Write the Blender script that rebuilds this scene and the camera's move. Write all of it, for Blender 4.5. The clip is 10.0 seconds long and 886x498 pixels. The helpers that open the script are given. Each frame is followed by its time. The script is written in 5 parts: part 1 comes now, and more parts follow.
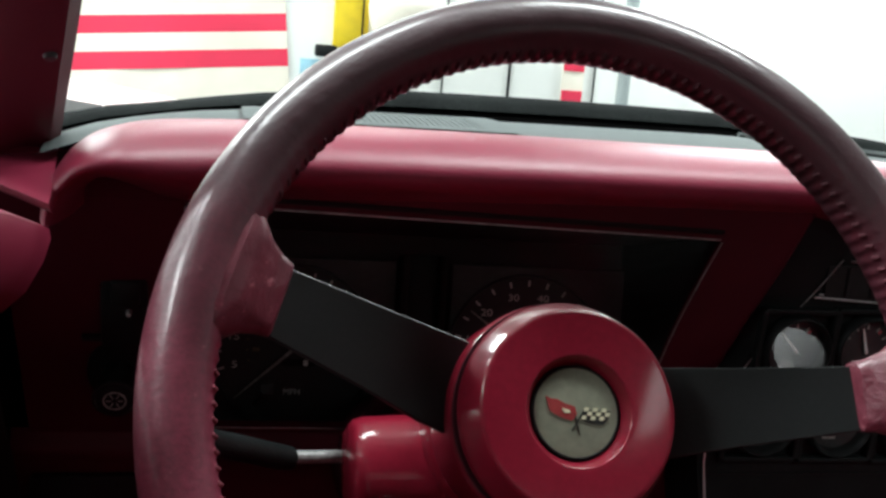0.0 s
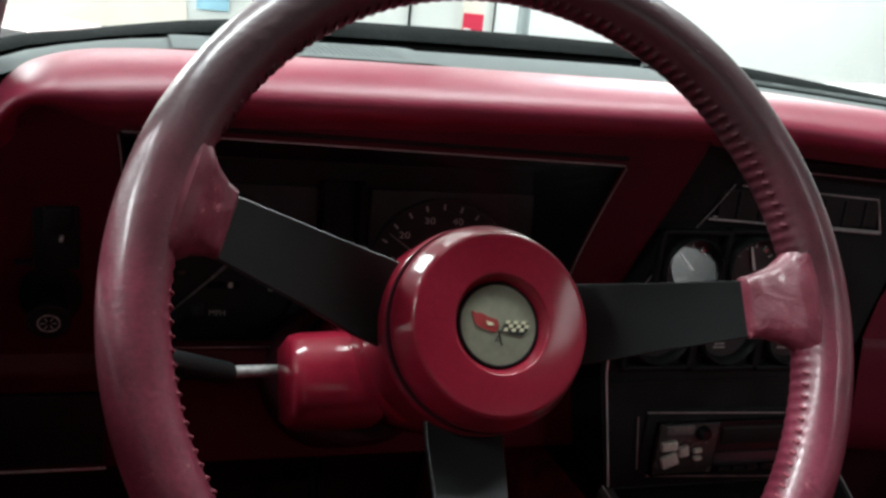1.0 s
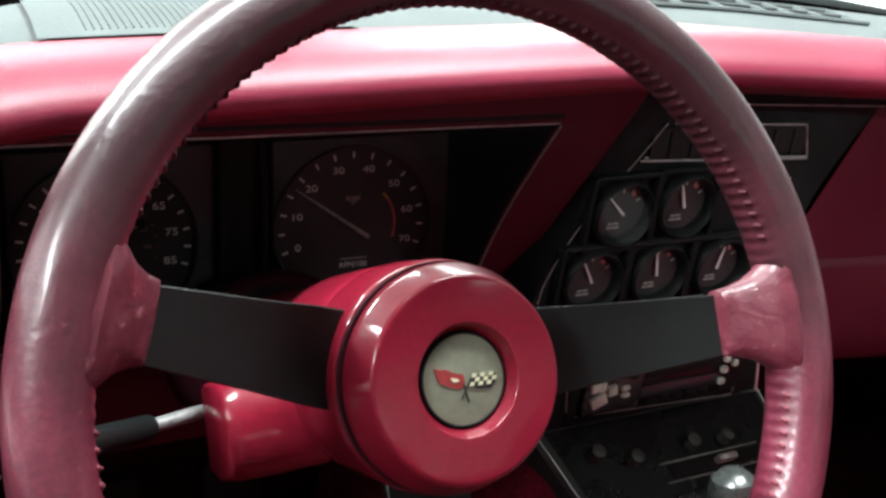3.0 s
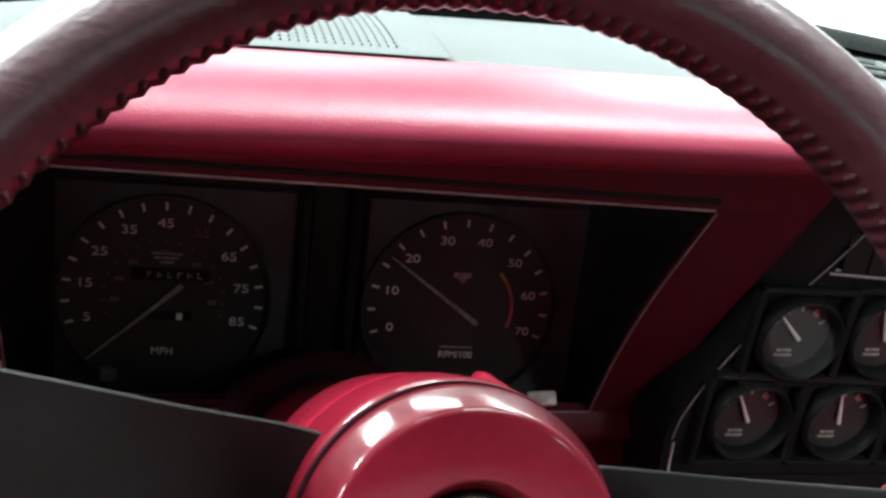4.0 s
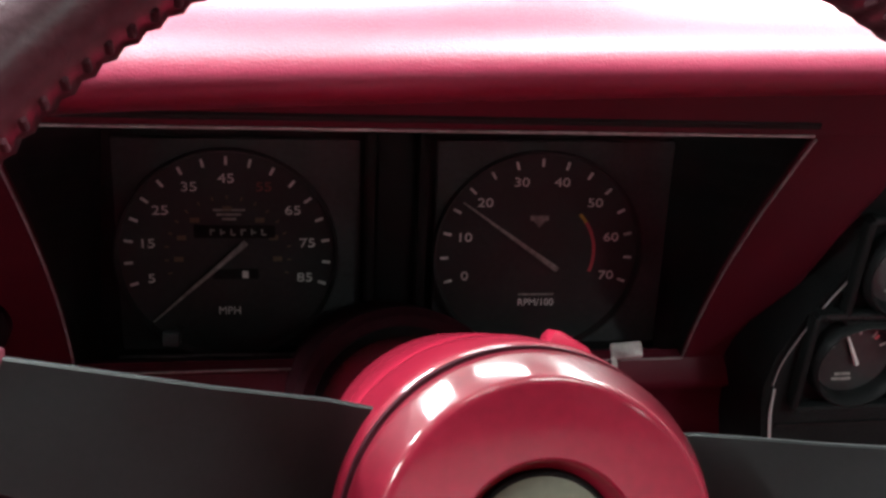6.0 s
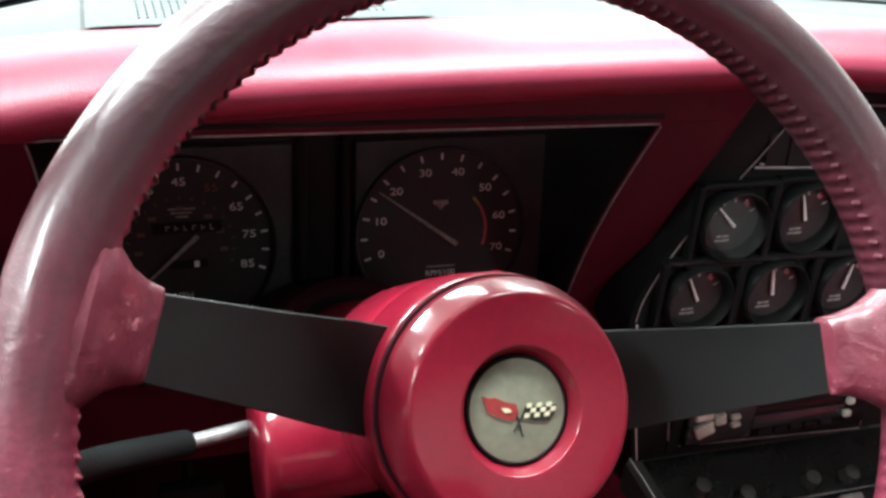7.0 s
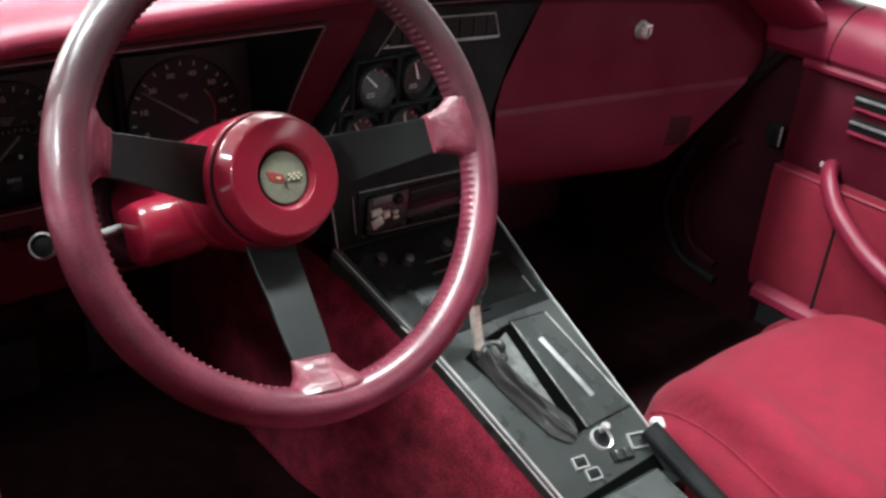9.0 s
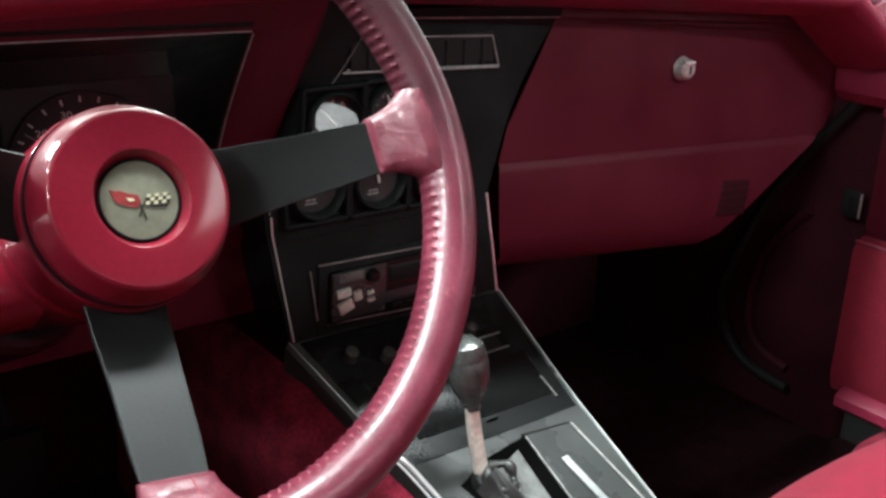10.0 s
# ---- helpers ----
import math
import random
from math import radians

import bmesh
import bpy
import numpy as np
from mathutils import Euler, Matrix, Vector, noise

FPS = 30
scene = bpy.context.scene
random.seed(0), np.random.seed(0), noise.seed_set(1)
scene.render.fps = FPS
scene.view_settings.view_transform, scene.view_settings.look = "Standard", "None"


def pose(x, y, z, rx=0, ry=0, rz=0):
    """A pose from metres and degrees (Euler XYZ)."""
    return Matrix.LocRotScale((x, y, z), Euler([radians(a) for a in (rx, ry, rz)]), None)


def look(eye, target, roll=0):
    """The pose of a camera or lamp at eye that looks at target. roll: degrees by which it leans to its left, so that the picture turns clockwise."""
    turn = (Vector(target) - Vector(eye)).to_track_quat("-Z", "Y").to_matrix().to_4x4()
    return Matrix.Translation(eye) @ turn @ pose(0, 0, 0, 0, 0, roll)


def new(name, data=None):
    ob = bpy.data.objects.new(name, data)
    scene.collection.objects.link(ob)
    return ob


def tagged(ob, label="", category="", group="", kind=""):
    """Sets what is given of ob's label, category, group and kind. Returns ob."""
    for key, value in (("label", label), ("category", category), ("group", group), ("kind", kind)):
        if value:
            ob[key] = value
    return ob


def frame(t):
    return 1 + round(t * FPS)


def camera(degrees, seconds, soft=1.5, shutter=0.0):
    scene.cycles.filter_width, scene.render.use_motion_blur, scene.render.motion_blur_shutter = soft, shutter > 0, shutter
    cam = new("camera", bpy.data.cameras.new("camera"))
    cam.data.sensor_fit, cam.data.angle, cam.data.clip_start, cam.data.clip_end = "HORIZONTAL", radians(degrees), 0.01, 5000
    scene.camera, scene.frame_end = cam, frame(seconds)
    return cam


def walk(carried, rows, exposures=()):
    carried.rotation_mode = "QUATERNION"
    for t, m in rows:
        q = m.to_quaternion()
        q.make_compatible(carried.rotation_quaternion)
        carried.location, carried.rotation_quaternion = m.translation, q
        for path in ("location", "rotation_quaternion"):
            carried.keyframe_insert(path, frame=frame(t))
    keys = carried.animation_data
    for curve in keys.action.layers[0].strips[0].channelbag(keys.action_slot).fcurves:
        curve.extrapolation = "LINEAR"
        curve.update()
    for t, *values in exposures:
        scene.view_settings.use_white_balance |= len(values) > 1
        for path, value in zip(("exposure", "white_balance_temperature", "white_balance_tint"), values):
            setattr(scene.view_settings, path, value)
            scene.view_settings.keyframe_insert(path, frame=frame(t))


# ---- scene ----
cam = camera(46.79, 10.0, soft=2.8)
PATH = [
    (0, (-0.5107, -0.3951, 0.9486), (-0.2924, 0.5608, 0.7524), 5.01),
    (0.5, (-0.5105, -0.3996, 0.9443), (-0.2841, 0.5556, 0.7538), 4.97),
    (1, (-0.5342, -0.4253, 0.9560), (-0.2198, 0.4878, 0.6963), 6.12),
    (1.5, (-0.5784, -0.4572, 1.0170), (-0.1813, 0.3910, 0.6664), 6.28),
    (2, (-0.6316, -0.4529, 1.0929), (-0.1762, 0.3400, 0.6880), 5.45),
    (2.2, (-0.6495, -0.4381, 1.1154), (-0.1730, 0.3402, 0.7065), 5.98),
    (3.3, (-0.4958, -0.2816, 0.9942), (-0.1124, 0.5507, 0.5940), 6.21),
    (3.5, (-0.4737, -0.2651, 0.9875), (-0.1322, 0.5914, 0.6006), 6.49),
    (4, (-0.4333, -0.2176, 0.9860), (-0.1947, 0.6819, 0.6199), 8.03),
    (4.5, (-0.4058, -0.1974, 0.9847), (-0.2408, 0.7123, 0.6038), 6.88),
    (5, (-0.4060, -0.1835, 0.9769), (-0.2738, 0.7209, 0.5709), 1.71),
    (5.5, (-0.4072, -0.1809, 0.9782), (-0.2755, 0.7140, 0.5518), 1.88),
    (5.7, (-0.4089, -0.1815, 0.9757), (-0.2696, 0.7103, 0.5450), 2.74),
    (6.8, (-0.4689, -0.2517, 0.9981), (-0.2297, 0.6243, 0.5792), 3.08),
    (7, (-0.4941, -0.2886, 1.0103), (-0.1857, 0.5674, 0.5953), 4.06),
    (7.5, (-0.5798, -0.3898, 1.0518), (-0.1377, 0.4067, 0.6392), 4.61),
    (8, (-0.6651, -0.4975, 1.0973), (-0.1361, 0.2333, 0.6659), 4.12),
    (8.5, (-0.7377, -0.5904, 1.1383), (-0.1529, 0.0835, 0.6867), 6.09),
    (9, (-0.7202, -0.6004, 1.1155), (-0.1393, 0.0663, 0.6486), 4.58),
    (9.5, (-0.6190, -0.5336, 1.0332), (-0.0557, 0.1883, 0.6313), 3.06),
    (10, (-0.5257, -0.4624, 0.9536), (0.0461, 0.2795, 0.6034), 2.00),
]
EXPOSURES = [(0.0, -1.08), (0.6, -1.15), (1.6, -0.40), (2.2, -0.12), (3.3, -0.12), (4.5, 0.24), (5.7, 0.46), (7.0, 0.32), (8.0, 0.17), (8.6, 0.08), (9.0, -0.12), (10.0, 0.08)]
walk(cam, [(t, look(eye, target, roll)) for t, eye, target, roll in PATH], EXPOSURES)

# ---- world and lights ----
world = bpy.data.worlds.new("world")
scene.world = world
world.use_nodes = True
world.node_tree.nodes["Background"].inputs[0].default_value = (0.9, 0.95, 1.0, 1)
world.node_tree.nodes["Background"].inputs[1].default_value = 0.018


def area_lamp(name, place, target, sx, sy, power, colour):
    data = bpy.data.lights.new(name, "AREA")
    data.shape, data.size, data.size_y, data.energy, data.color = "RECTANGLE", sx, sy, power, colour
    ob = new(name, data)
    ob.matrix_world = look(place, target)
    return ob


# ceiling tubes and added fill: x, y, length along x, length along y, power
# those at x -3.40, 2.20, -3.3 and 0.70 are added as fill
LAMPS = [(-2.40, 0.40, 0.9, 0.34, 130.0), (-1.10, 0.40, 1.3, 0.34, 120.0), (0.74, 0.30, 1.3, 0.34, 130.0), (-2.35, 3.50, 1.2, 0.3, 270.0), (-3.40, 2.00, 0.3, 1.3, 240.0), (-0.25, 3.50, 1.25, 0.3, 80.0), (2.20, 3.50, 1.25, 0.3, 310.0), (2.0, -2.85, 0.6, 1.2, 16.0), (-3.3, -0.9, 0.3, 1.3, 150.0), (0.70, -3.5, 1.3, 0.3, 150.0)]
for px, py, lx, ly, power in LAMPS:
    area_lamp("tube_or_fill_light", (px, py, 2.90), (px, py, 0), lx, ly, power, (0.93, 1.0, 1.01))

# ---- materials ----


def material(name, colour, rough=0.5, metal=0.0, grain=0.0, grain_size=300.0, vary=0.15, vary_size=12.0, spec=0.5, coat=0.0, coat_rough=0.12, sheen=0.0, wear=None, wear_at=0.62, wear_size=40.0):
    """A principled material with two scales of colour variation, fine relief and worn patches."""
    m = bpy.data.materials.new(name)
    m.use_nodes = True
    nt = m.node_tree
    b = nt.nodes["Principled BSDF"]
    n = nt.nodes.new
    link = nt.links.new
    at = n("ShaderNodeTexCoord")
    big = n("ShaderNodeTexNoise")
    big.inputs["Scale"].default_value, big.inputs["Detail"].default_value = vary_size, 5
    fine = n("ShaderNodeTexNoise")
    fine.inputs["Scale"].default_value, fine.inputs["Detail"].default_value = grain_size, 3
    link(at.outputs["Object"], big.inputs["Vector"])
    link(at.outputs["Object"], fine.inputs["Vector"])
    ramp = n("ShaderNodeMapRange")
    ramp.inputs["To Min"].default_value, ramp.inputs["To Max"].default_value = 1 - vary, 1 + vary
    ramp.inputs["From Min"].default_value, ramp.inputs["From Max"].default_value = 0.3, 0.7
    link(big.outputs["Fac"], ramp.inputs["Value"])
    ramp2 = n("ShaderNodeMapRange")
    ramp2.inputs["To Min"].default_value, ramp2.inputs["To Max"].default_value = 1 - vary * 0.7, 1 + vary * 0.7
    ramp2.inputs["From Min"].default_value, ramp2.inputs["From Max"].default_value = 0.3, 0.7
    link(fine.outputs["Fac"], ramp2.inputs["Value"])
    mul = n("ShaderNodeMath")
    mul.operation = "MULTIPLY"
    link(ramp.outputs[0], mul.inputs[0])
    link(ramp2.outputs[0], mul.inputs[1])
    mix = n("ShaderNodeVectorMath")
    mix.operation = "SCALE"
    mix.inputs[0].default_value = colour
    link(mul.outputs[0], mix.inputs["Scale"])
    last = mix.outputs[0]
    if wear:
        patch = n("ShaderNodeTexNoise")
        patch.inputs["Scale"].default_value, patch.inputs["Detail"].default_value, patch.inputs["Roughness"].default_value = wear_size, 8, 0.7
        link(at.outputs["Object"], patch.inputs["Vector"])
        cut = n("ShaderNodeMapRange")
        cut.inputs["From Min"].default_value, cut.inputs["From Max"].default_value = wear_at, wear_at + 0.08
        link(patch.outputs["Fac"], cut.inputs["Value"])
        blend = n("ShaderNodeMix")
        blend.data_type = "RGBA"
        link(cut.outputs[0], blend.inputs["Factor"])
        link(last, blend.inputs[6])
        blend.inputs[7].default_value = (*wear, 1)
        last = blend.outputs[2]
    link(last, b.inputs["Base Color"])
    rr = n("ShaderNodeMapRange")
    rr.inputs["From Min"].default_value, rr.inputs["From Max"].default_value = 0.3, 0.7
    rr.inputs["To Min"].default_value, rr.inputs["To Max"].default_value = max(rough - 0.07, 0.02), min(rough + 0.07, 1)
    link(big.outputs["Fac"], rr.inputs["Value"])
    link(rr.outputs[0], b.inputs["Roughness"])
    b.inputs["Metallic"].default_value = metal
    b.inputs["Specular IOR Level"].default_value = spec
    b.inputs["Coat Weight"].default_value = coat
    b.inputs["Coat Roughness"].default_value = coat_rough
    b.inputs["Sheen Weight"].default_value = sheen
    b.inputs["Sheen Roughness"].default_value = 0.45
    if grain:
        bump = n("ShaderNodeBump")
        bump.inputs["Strength"].default_value, bump.inputs["Distance"].default_value = grain, 0.0006
        link(fine.outputs["Fac"], bump.inputs["Height"])
        link(bump.outputs[0], b.inputs["Normal"])
    return m


def glow(name, colour, strength):
    m = bpy.data.materials.new(name)
    m.use_nodes = True
    b = m.node_tree.nodes["Principled BSDF"]
    b.inputs["Base Color"].default_value = (*colour, 1)
    b.inputs["Emission Color"].default_value = (*colour, 1)
    b.inputs["Emission Strength"].default_value = strength
    return m


def clear(name, tint, gloss, share):
    """Thin clear plastic or glass: straight through, with a little surface gloss."""
    m = bpy.data.materials.new(name)
    m.use_nodes = True
    nt = m.node_tree
    nt.nodes.remove(nt.nodes["Principled BSDF"])
    a, g, mixer = (nt.nodes.new(k) for k in ("ShaderNodeBsdfTransparent", "ShaderNodeBsdfGlossy", "ShaderNodeMixShader"))
    a.inputs[0].default_value = (*tint, 1)
    g.inputs["Roughness"].default_value = gloss
    mixer.inputs[0].default_value = share
    nt.links.new(a.outputs[0], mixer.inputs[1])
    nt.links.new(g.outputs[0], mixer.inputs[2])
    nt.links.new(mixer.outputs[0], nt.nodes["Material Output"].inputs[0])
    return m


LEATHER = material("maroon_leather", (0.122, 0.0165, 0.0325), 0.41, spec=0.62, grain=0.35, grain_size=420, vary=0.30, vary_size=30, coat=0.50, coat_rough=0.16, wear=(0.30, 0.11, 0.12), wear_at=0.64, wear_size=110)


def soil(m, colour):
    """Darkens the colour over the top of the rim, uneven at its edges."""
    nt = m.node_tree
    n, link = nt.nodes.new, nt.links.new
    b = nt.nodes["Principled BSDF"]
    old = b.inputs["Base Color"].links[0].from_socket
    at, sep, spots, add, cut, mix = (n(k) for k in ("ShaderNodeTexCoord", "ShaderNodeSeparateXYZ", "ShaderNodeTexNoise", "ShaderNodeMath", "ShaderNodeMapRange", "ShaderNodeMix"))
    spots.inputs["Scale"].default_value, spots.inputs["Detail"].default_value = 22, 6
    link(at.outputs["Object"], sep.inputs[0])
    link(at.outputs["Object"], spots.inputs["Vector"])
    add.operation = "MULTIPLY_ADD"
    link(spots.outputs["Fac"], add.inputs[0])
    add.inputs[1].default_value = 0.16
    link(sep.outputs["Y"], add.inputs[2])
    cut.inputs["From Min"].default_value, cut.inputs["From Max"].default_value = 0.07, 0.18
    cut.inputs["To Max"].default_value = 0.92
    link(add.outputs[0], cut.inputs["Value"])
    mix.data_type = "RGBA"
    link(cut.outputs[0], mix.inputs["Factor"])
    link(old, mix.inputs[6])
    mix.inputs[7].default_value = (*colour, 1)
    link(mix.outputs[2], b.inputs["Base Color"])


soil(LEATHER, (0.031, 0.013, 0.016))
LEATHER_WRAP = material("maroon_leather_wrap", (0.120, 0.020, 0.033), 0.40, coat=0.3, grain=0.35, grain_size=700, vary=0.22, vary_size=40, wear=(0.36, 0.13, 0.15), wear_at=0.6, wear_size=90)


def wrinkle(m, size, depth, stretch=(1, 1, 1)):
    """Coarser creases under the fine grain."""
    nt = m.node_tree
    n, link = nt.nodes.new, nt.links.new
    at, place, tex, bump = (n(k) for k in ("ShaderNodeTexCoord", "ShaderNodeMapping", "ShaderNodeTexNoise", "ShaderNodeBump"))
    place.inputs["Scale"].default_value = stretch
    tex.inputs["Scale"].default_value, tex.inputs["Detail"].default_value, tex.inputs["Distortion"].default_value = size, 3, 1.2
    link(at.outputs["Object"], place.inputs["Vector"])
    link(place.outputs[0], tex.inputs["Vector"])
    bump.inputs["Strength"].default_value, bump.inputs["Distance"].default_value = 1.0, depth
    link(tex.outputs["Fac"], bump.inputs["Height"])
    b = nt.nodes["Principled BSDF"]
    link(b.inputs["Normal"].links[0].from_socket, bump.inputs["Normal"])
    link(bump.outputs[0], b.inputs["Normal"])


wrinkle(LEATHER, 70, 0.0004)
wrinkle(LEATHER_WRAP, 85, 0.0007)
STITCH = material("maroon_thread", (0.175, 0.044, 0.058), 0.8, vary=0.2, spec=0.15)
soil(STITCH, (0.040, 0.016, 0.020))
VINYL = material("red_vinyl", (0.205, 0.016, 0.041), 0.42, spec=0.40, grain=0.4, grain_size=1100, vary=0.14, vary_size=9, coat=0.24, coat_rough=0.34)
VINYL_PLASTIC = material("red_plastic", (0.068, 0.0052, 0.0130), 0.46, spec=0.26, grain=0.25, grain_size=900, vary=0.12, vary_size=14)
GLOSS_RED = material("red_gloss_plastic", (0.165, 0.0062, 0.0180), 0.42, vary=0.12, vary_size=18, spec=0.12, coat=0.70, coat_rough=0.10, wear=(0.26, 0.012, 0.02), wear_at=0.68, wear_size=35)
CARPET = material("red_carpet", (0.160, 0.0125, 0.027), 0.95, grain=1.0, grain_size=330, vary=0.45, vary_size=38, sheen=0.08, spec=0.1)
VELOUR = material("red_velour", (0.170, 0.0110, 0.0245), 0.85, grain=1.0, grain_size=420, vary=0.12, vary_size=40, sheen=0.05, spec=0.15)
BLACK = material("black_plastic", (0.0105, 0.0118, 0.0120), 0.42, spec=0.12, grain=0.3, grain_size=700, vary=0.25, vary_size=20)
BLACK_GLOSS = material("glossy_black_plastic", (0.006, 0.0068, 0.0068), 0.24, spec=0.22, grain=0.12, grain_size=500, vary=0.25, vary_size=16)
STACK_BLACK = material("black_panel_plastic", (0.0115, 0.0135, 0.0135), 0.50, spec=0.05, grain=0.3, grain_size=700, vary=0.30, vary_size=20)
BLACK_SATIN = material("black_anodised", (0.0100, 0.0115, 0.0115), 0.46, spec=0.30, vary=0.15, vary_size=30, grain=0.1, grain_size=500)
BLACK_DEEP = material("black_rubber", (0.006, 0.006, 0.006), 0.7, vary=0.3, vary_size=20, spec=0.25)
CONSOLE = material("grey_console_plastic", (0.030, 0.034, 0.0325), 0.28, spec=0.40, grain=0.25, grain_size=800, vary=0.2, vary_size=15)
GREY_TOP = material("grey_dash_top", (0.100, 0.114, 0.112), 0.70, spec=0.04, grain=0.3, grain_size=700, vary=0.10, vary_size=14)
SILVER = material("bright_plated_metal", (0.72, 0.73, 0.72), 0.22, metal=0.25, vary=0.1, vary_size=60)
CHROME = material("chrome", (0.88, 0.89, 0.88), 0.16, metal=0.65, vary=0.08, vary_size=40)
DULL_CHROME = material("worn_chrome", (0.46, 0.46, 0.44), 0.38, metal=0.45, vary=0.3, vary_size=60)
FACE = material("gauge_face", (0.027, 0.031, 0.031), 0.5, vary=0.2, vary_size=40, spec=0.3)
PLATE_BLACK = material("cluster_plate", (0.062, 0.068, 0.068), 0.5, vary=0.2, vary_size=40, spec=0.2, grain=0.2, grain_size=400)
TRIM = material("dulled_bright_trim", (0.27, 0.27, 0.265), 0.36, metal=0.35, vary=0.3, vary_size=60)
MARK = material("gauge_marking", (0.80, 0.82, 0.80), 0.6, vary=0.15, vary_size=200)
RED_MARK = material("gauge_red", (0.62, 0.10, 0.12), 0.6)
BOOT = material("worn_black_leather", (0.020, 0.021, 0.020), 0.40, grain=0.5, grain_size=500, vary=0.3, vary_size=40)
KNOB_GLOSS = material("glossy_dark_knob", (0.042, 0.046, 0.044), 0.22, vary=0.3, vary_size=60, spec=0.7)
KNOB_GREY = material("worn_grey_plastic", (0.10, 0.105, 0.10), 0.3, vary=0.3, vary_size=60)
FLOOR_BLACK = material("black_cabin_floor", (0.0150, 0.0052, 0.0064), 0.95, vary=0.3, vary_size=30, spec=0.02, grain=0.8, grain_size=300)
GRILLE_DARK = material("grille_shade", (0.045, 0.050, 0.048), 0.7, vary=0.2, vary_size=30, spec=0.2)
DIM_MARK = material("gauge_dull_marking", (0.30, 0.31, 0.29), 0.6, vary=0.25, vary_size=300)
# near-black paint for the shade inside gaps, notches and openings
RECESS_SHADE = material("recess_shade", (0.0022, 0.0022, 0.0022), 0.9, vary=0.2, spec=0.0)
PALE_STRIP = material("frosted_strip", (0.22, 0.235, 0.23), 0.35, vary=0.2, vary_size=60)
RUBBER = material("weathered_rubber", (0.012, 0.014, 0.0135), 0.95, grain=0.4, grain_size=400, vary=0.3, vary_size=20, spec=0.04)
# red plastic, its colour darkened for the shade of the footwells
DARKENED_RED = material("darkened_red_plastic", (0.030, 0.0050, 0.0088), 0.75, spec=0.1, vary=0.2, vary_size=14)
YELLOW_MARK = material("gauge_yellow", (0.62, 0.42, 0.05), 0.6)
EMBLEM = material("emblem_silver", (0.215, 0.225, 0.165), 0.40, vary=0.12, vary_size=60, metal=0.35)
EMBLEM_RED = material("emblem_red", (0.24, 0.028, 0.028), 0.35)
ROD_METAL = material("worn_lever_metal", (0.52, 0.48, 0.42), 0.45, metal=0.35, vary=0.3, vary_size=60)
EMBLEM_BLACK = material("emblem_black", (0.015, 0.015, 0.013), 0.3)
EMBLEM_WHITE = material("emblem_cream", (0.55, 0.53, 0.36), 0.3)
WHITE_PAINT = material("white_car_paint", (0.80, 0.82, 0.80), 0.22, vary=0.03, coat=0.5)
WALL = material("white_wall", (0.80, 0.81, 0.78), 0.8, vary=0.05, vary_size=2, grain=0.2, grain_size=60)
# wall colour greyed on the unseen sides to limit bounced light
WALL_DIM = material("dimmed_wall", (0.32, 0.335, 0.33), 0.8, vary=0.1, vary_size=2)
CONCRETE = material("grey_floor", (0.10, 0.10, 0.095), 0.5, vary=0.2, vary_size=3, grain=0.3, grain_size=80)
GLASS = clear("window_glass", (0.95, 0.98, 0.97), 0.02, 0.02)
LENS = clear("gauge_lens", (0.9, 0.91, 0.9), 0.16, 0.04)
FLAT_LENS = clear("flat_gauge_lens", (0.85, 0.87, 0.86), 0.15, 0.075)
DOME = clear("gauge_dome", (0.9, 0.91, 0.9), 0.06, 0.014)

# ---- building helpers ----


def part(name, bm, mat, parent=None, label="", smooth=0.6):
    """Links a bmesh as one mesh object under a thing."""
    me = bpy.data.meshes.new(name)
    bmesh.ops.recalc_face_normals(bm, faces=bm.faces)
    if smooth:
        for f in bm.faces:
            f.smooth = True
        for e in bm.edges:
            if len(e.link_faces) == 2 and e.calc_face_angle(0) > smooth:
                e.smooth = False
    bm.to_mesh(me)
    bm.free()
    for mm in (mat if isinstance(mat, (list, tuple)) else (mat,)):
        me.materials.append(mm)
    ob = new(name, me)
    if parent:
        ob.parent = parent
    if label:
        ob["label"] = label
    return ob


def thing(name, label, category, m=None, group="", kind=""):
    ob = new(name)
    ob.empty_display_size = 0.02
    if m is not None:
        ob.matrix_world = m
    return tagged(ob, label, category, group, kind)


def box(cx, cy, cz, sx, sy, sz, bevel=0.0, m=None, seg=2, bm=None):
    """A bevelled block; m moves it."""
    out = bm or bmesh.new()
    before = set(out.verts)
    made = bmesh.ops.create_cube(out, size=1.0, matrix=Matrix.Translation((cx, cy, cz)) @ Matrix.Diagonal((sx, sy, sz, 1)))
    if bevel:
        edges = {e for v in made["verts"] for e in v.link_edges}
        bmesh.ops.bevel(out, geom=list(edges), offset=bevel, segments=seg, profile=0.5, affect="EDGES")
    if m is not None:
        bmesh.ops.transform(out, matrix=m, verts=[v for v in out.verts if v not in before])
    return out


def grid(rows, closed_u=False, closed_v=False, caps=False, bm=None):
    """A skin over rows of points."""
    out = bm or bmesh.new()
    vs = [[out.verts.new(p) for p in r] for r in rows]
    nu, nv = len(vs), len(vs[0])
    for i in range(nu if closed_u else nu - 1):
        for j in range(nv if closed_v else nv - 1):
            a, b, c, d = vs[i][j], vs[(i + 1) % nu][j], vs[(i + 1) % nu][(j + 1) % nv], vs[i][(j + 1) % nv]
            out.faces.new((a, b, c, d))
    if caps:
        out.faces.new(vs[0])
        out.faces.new(vs[-1])
    return out


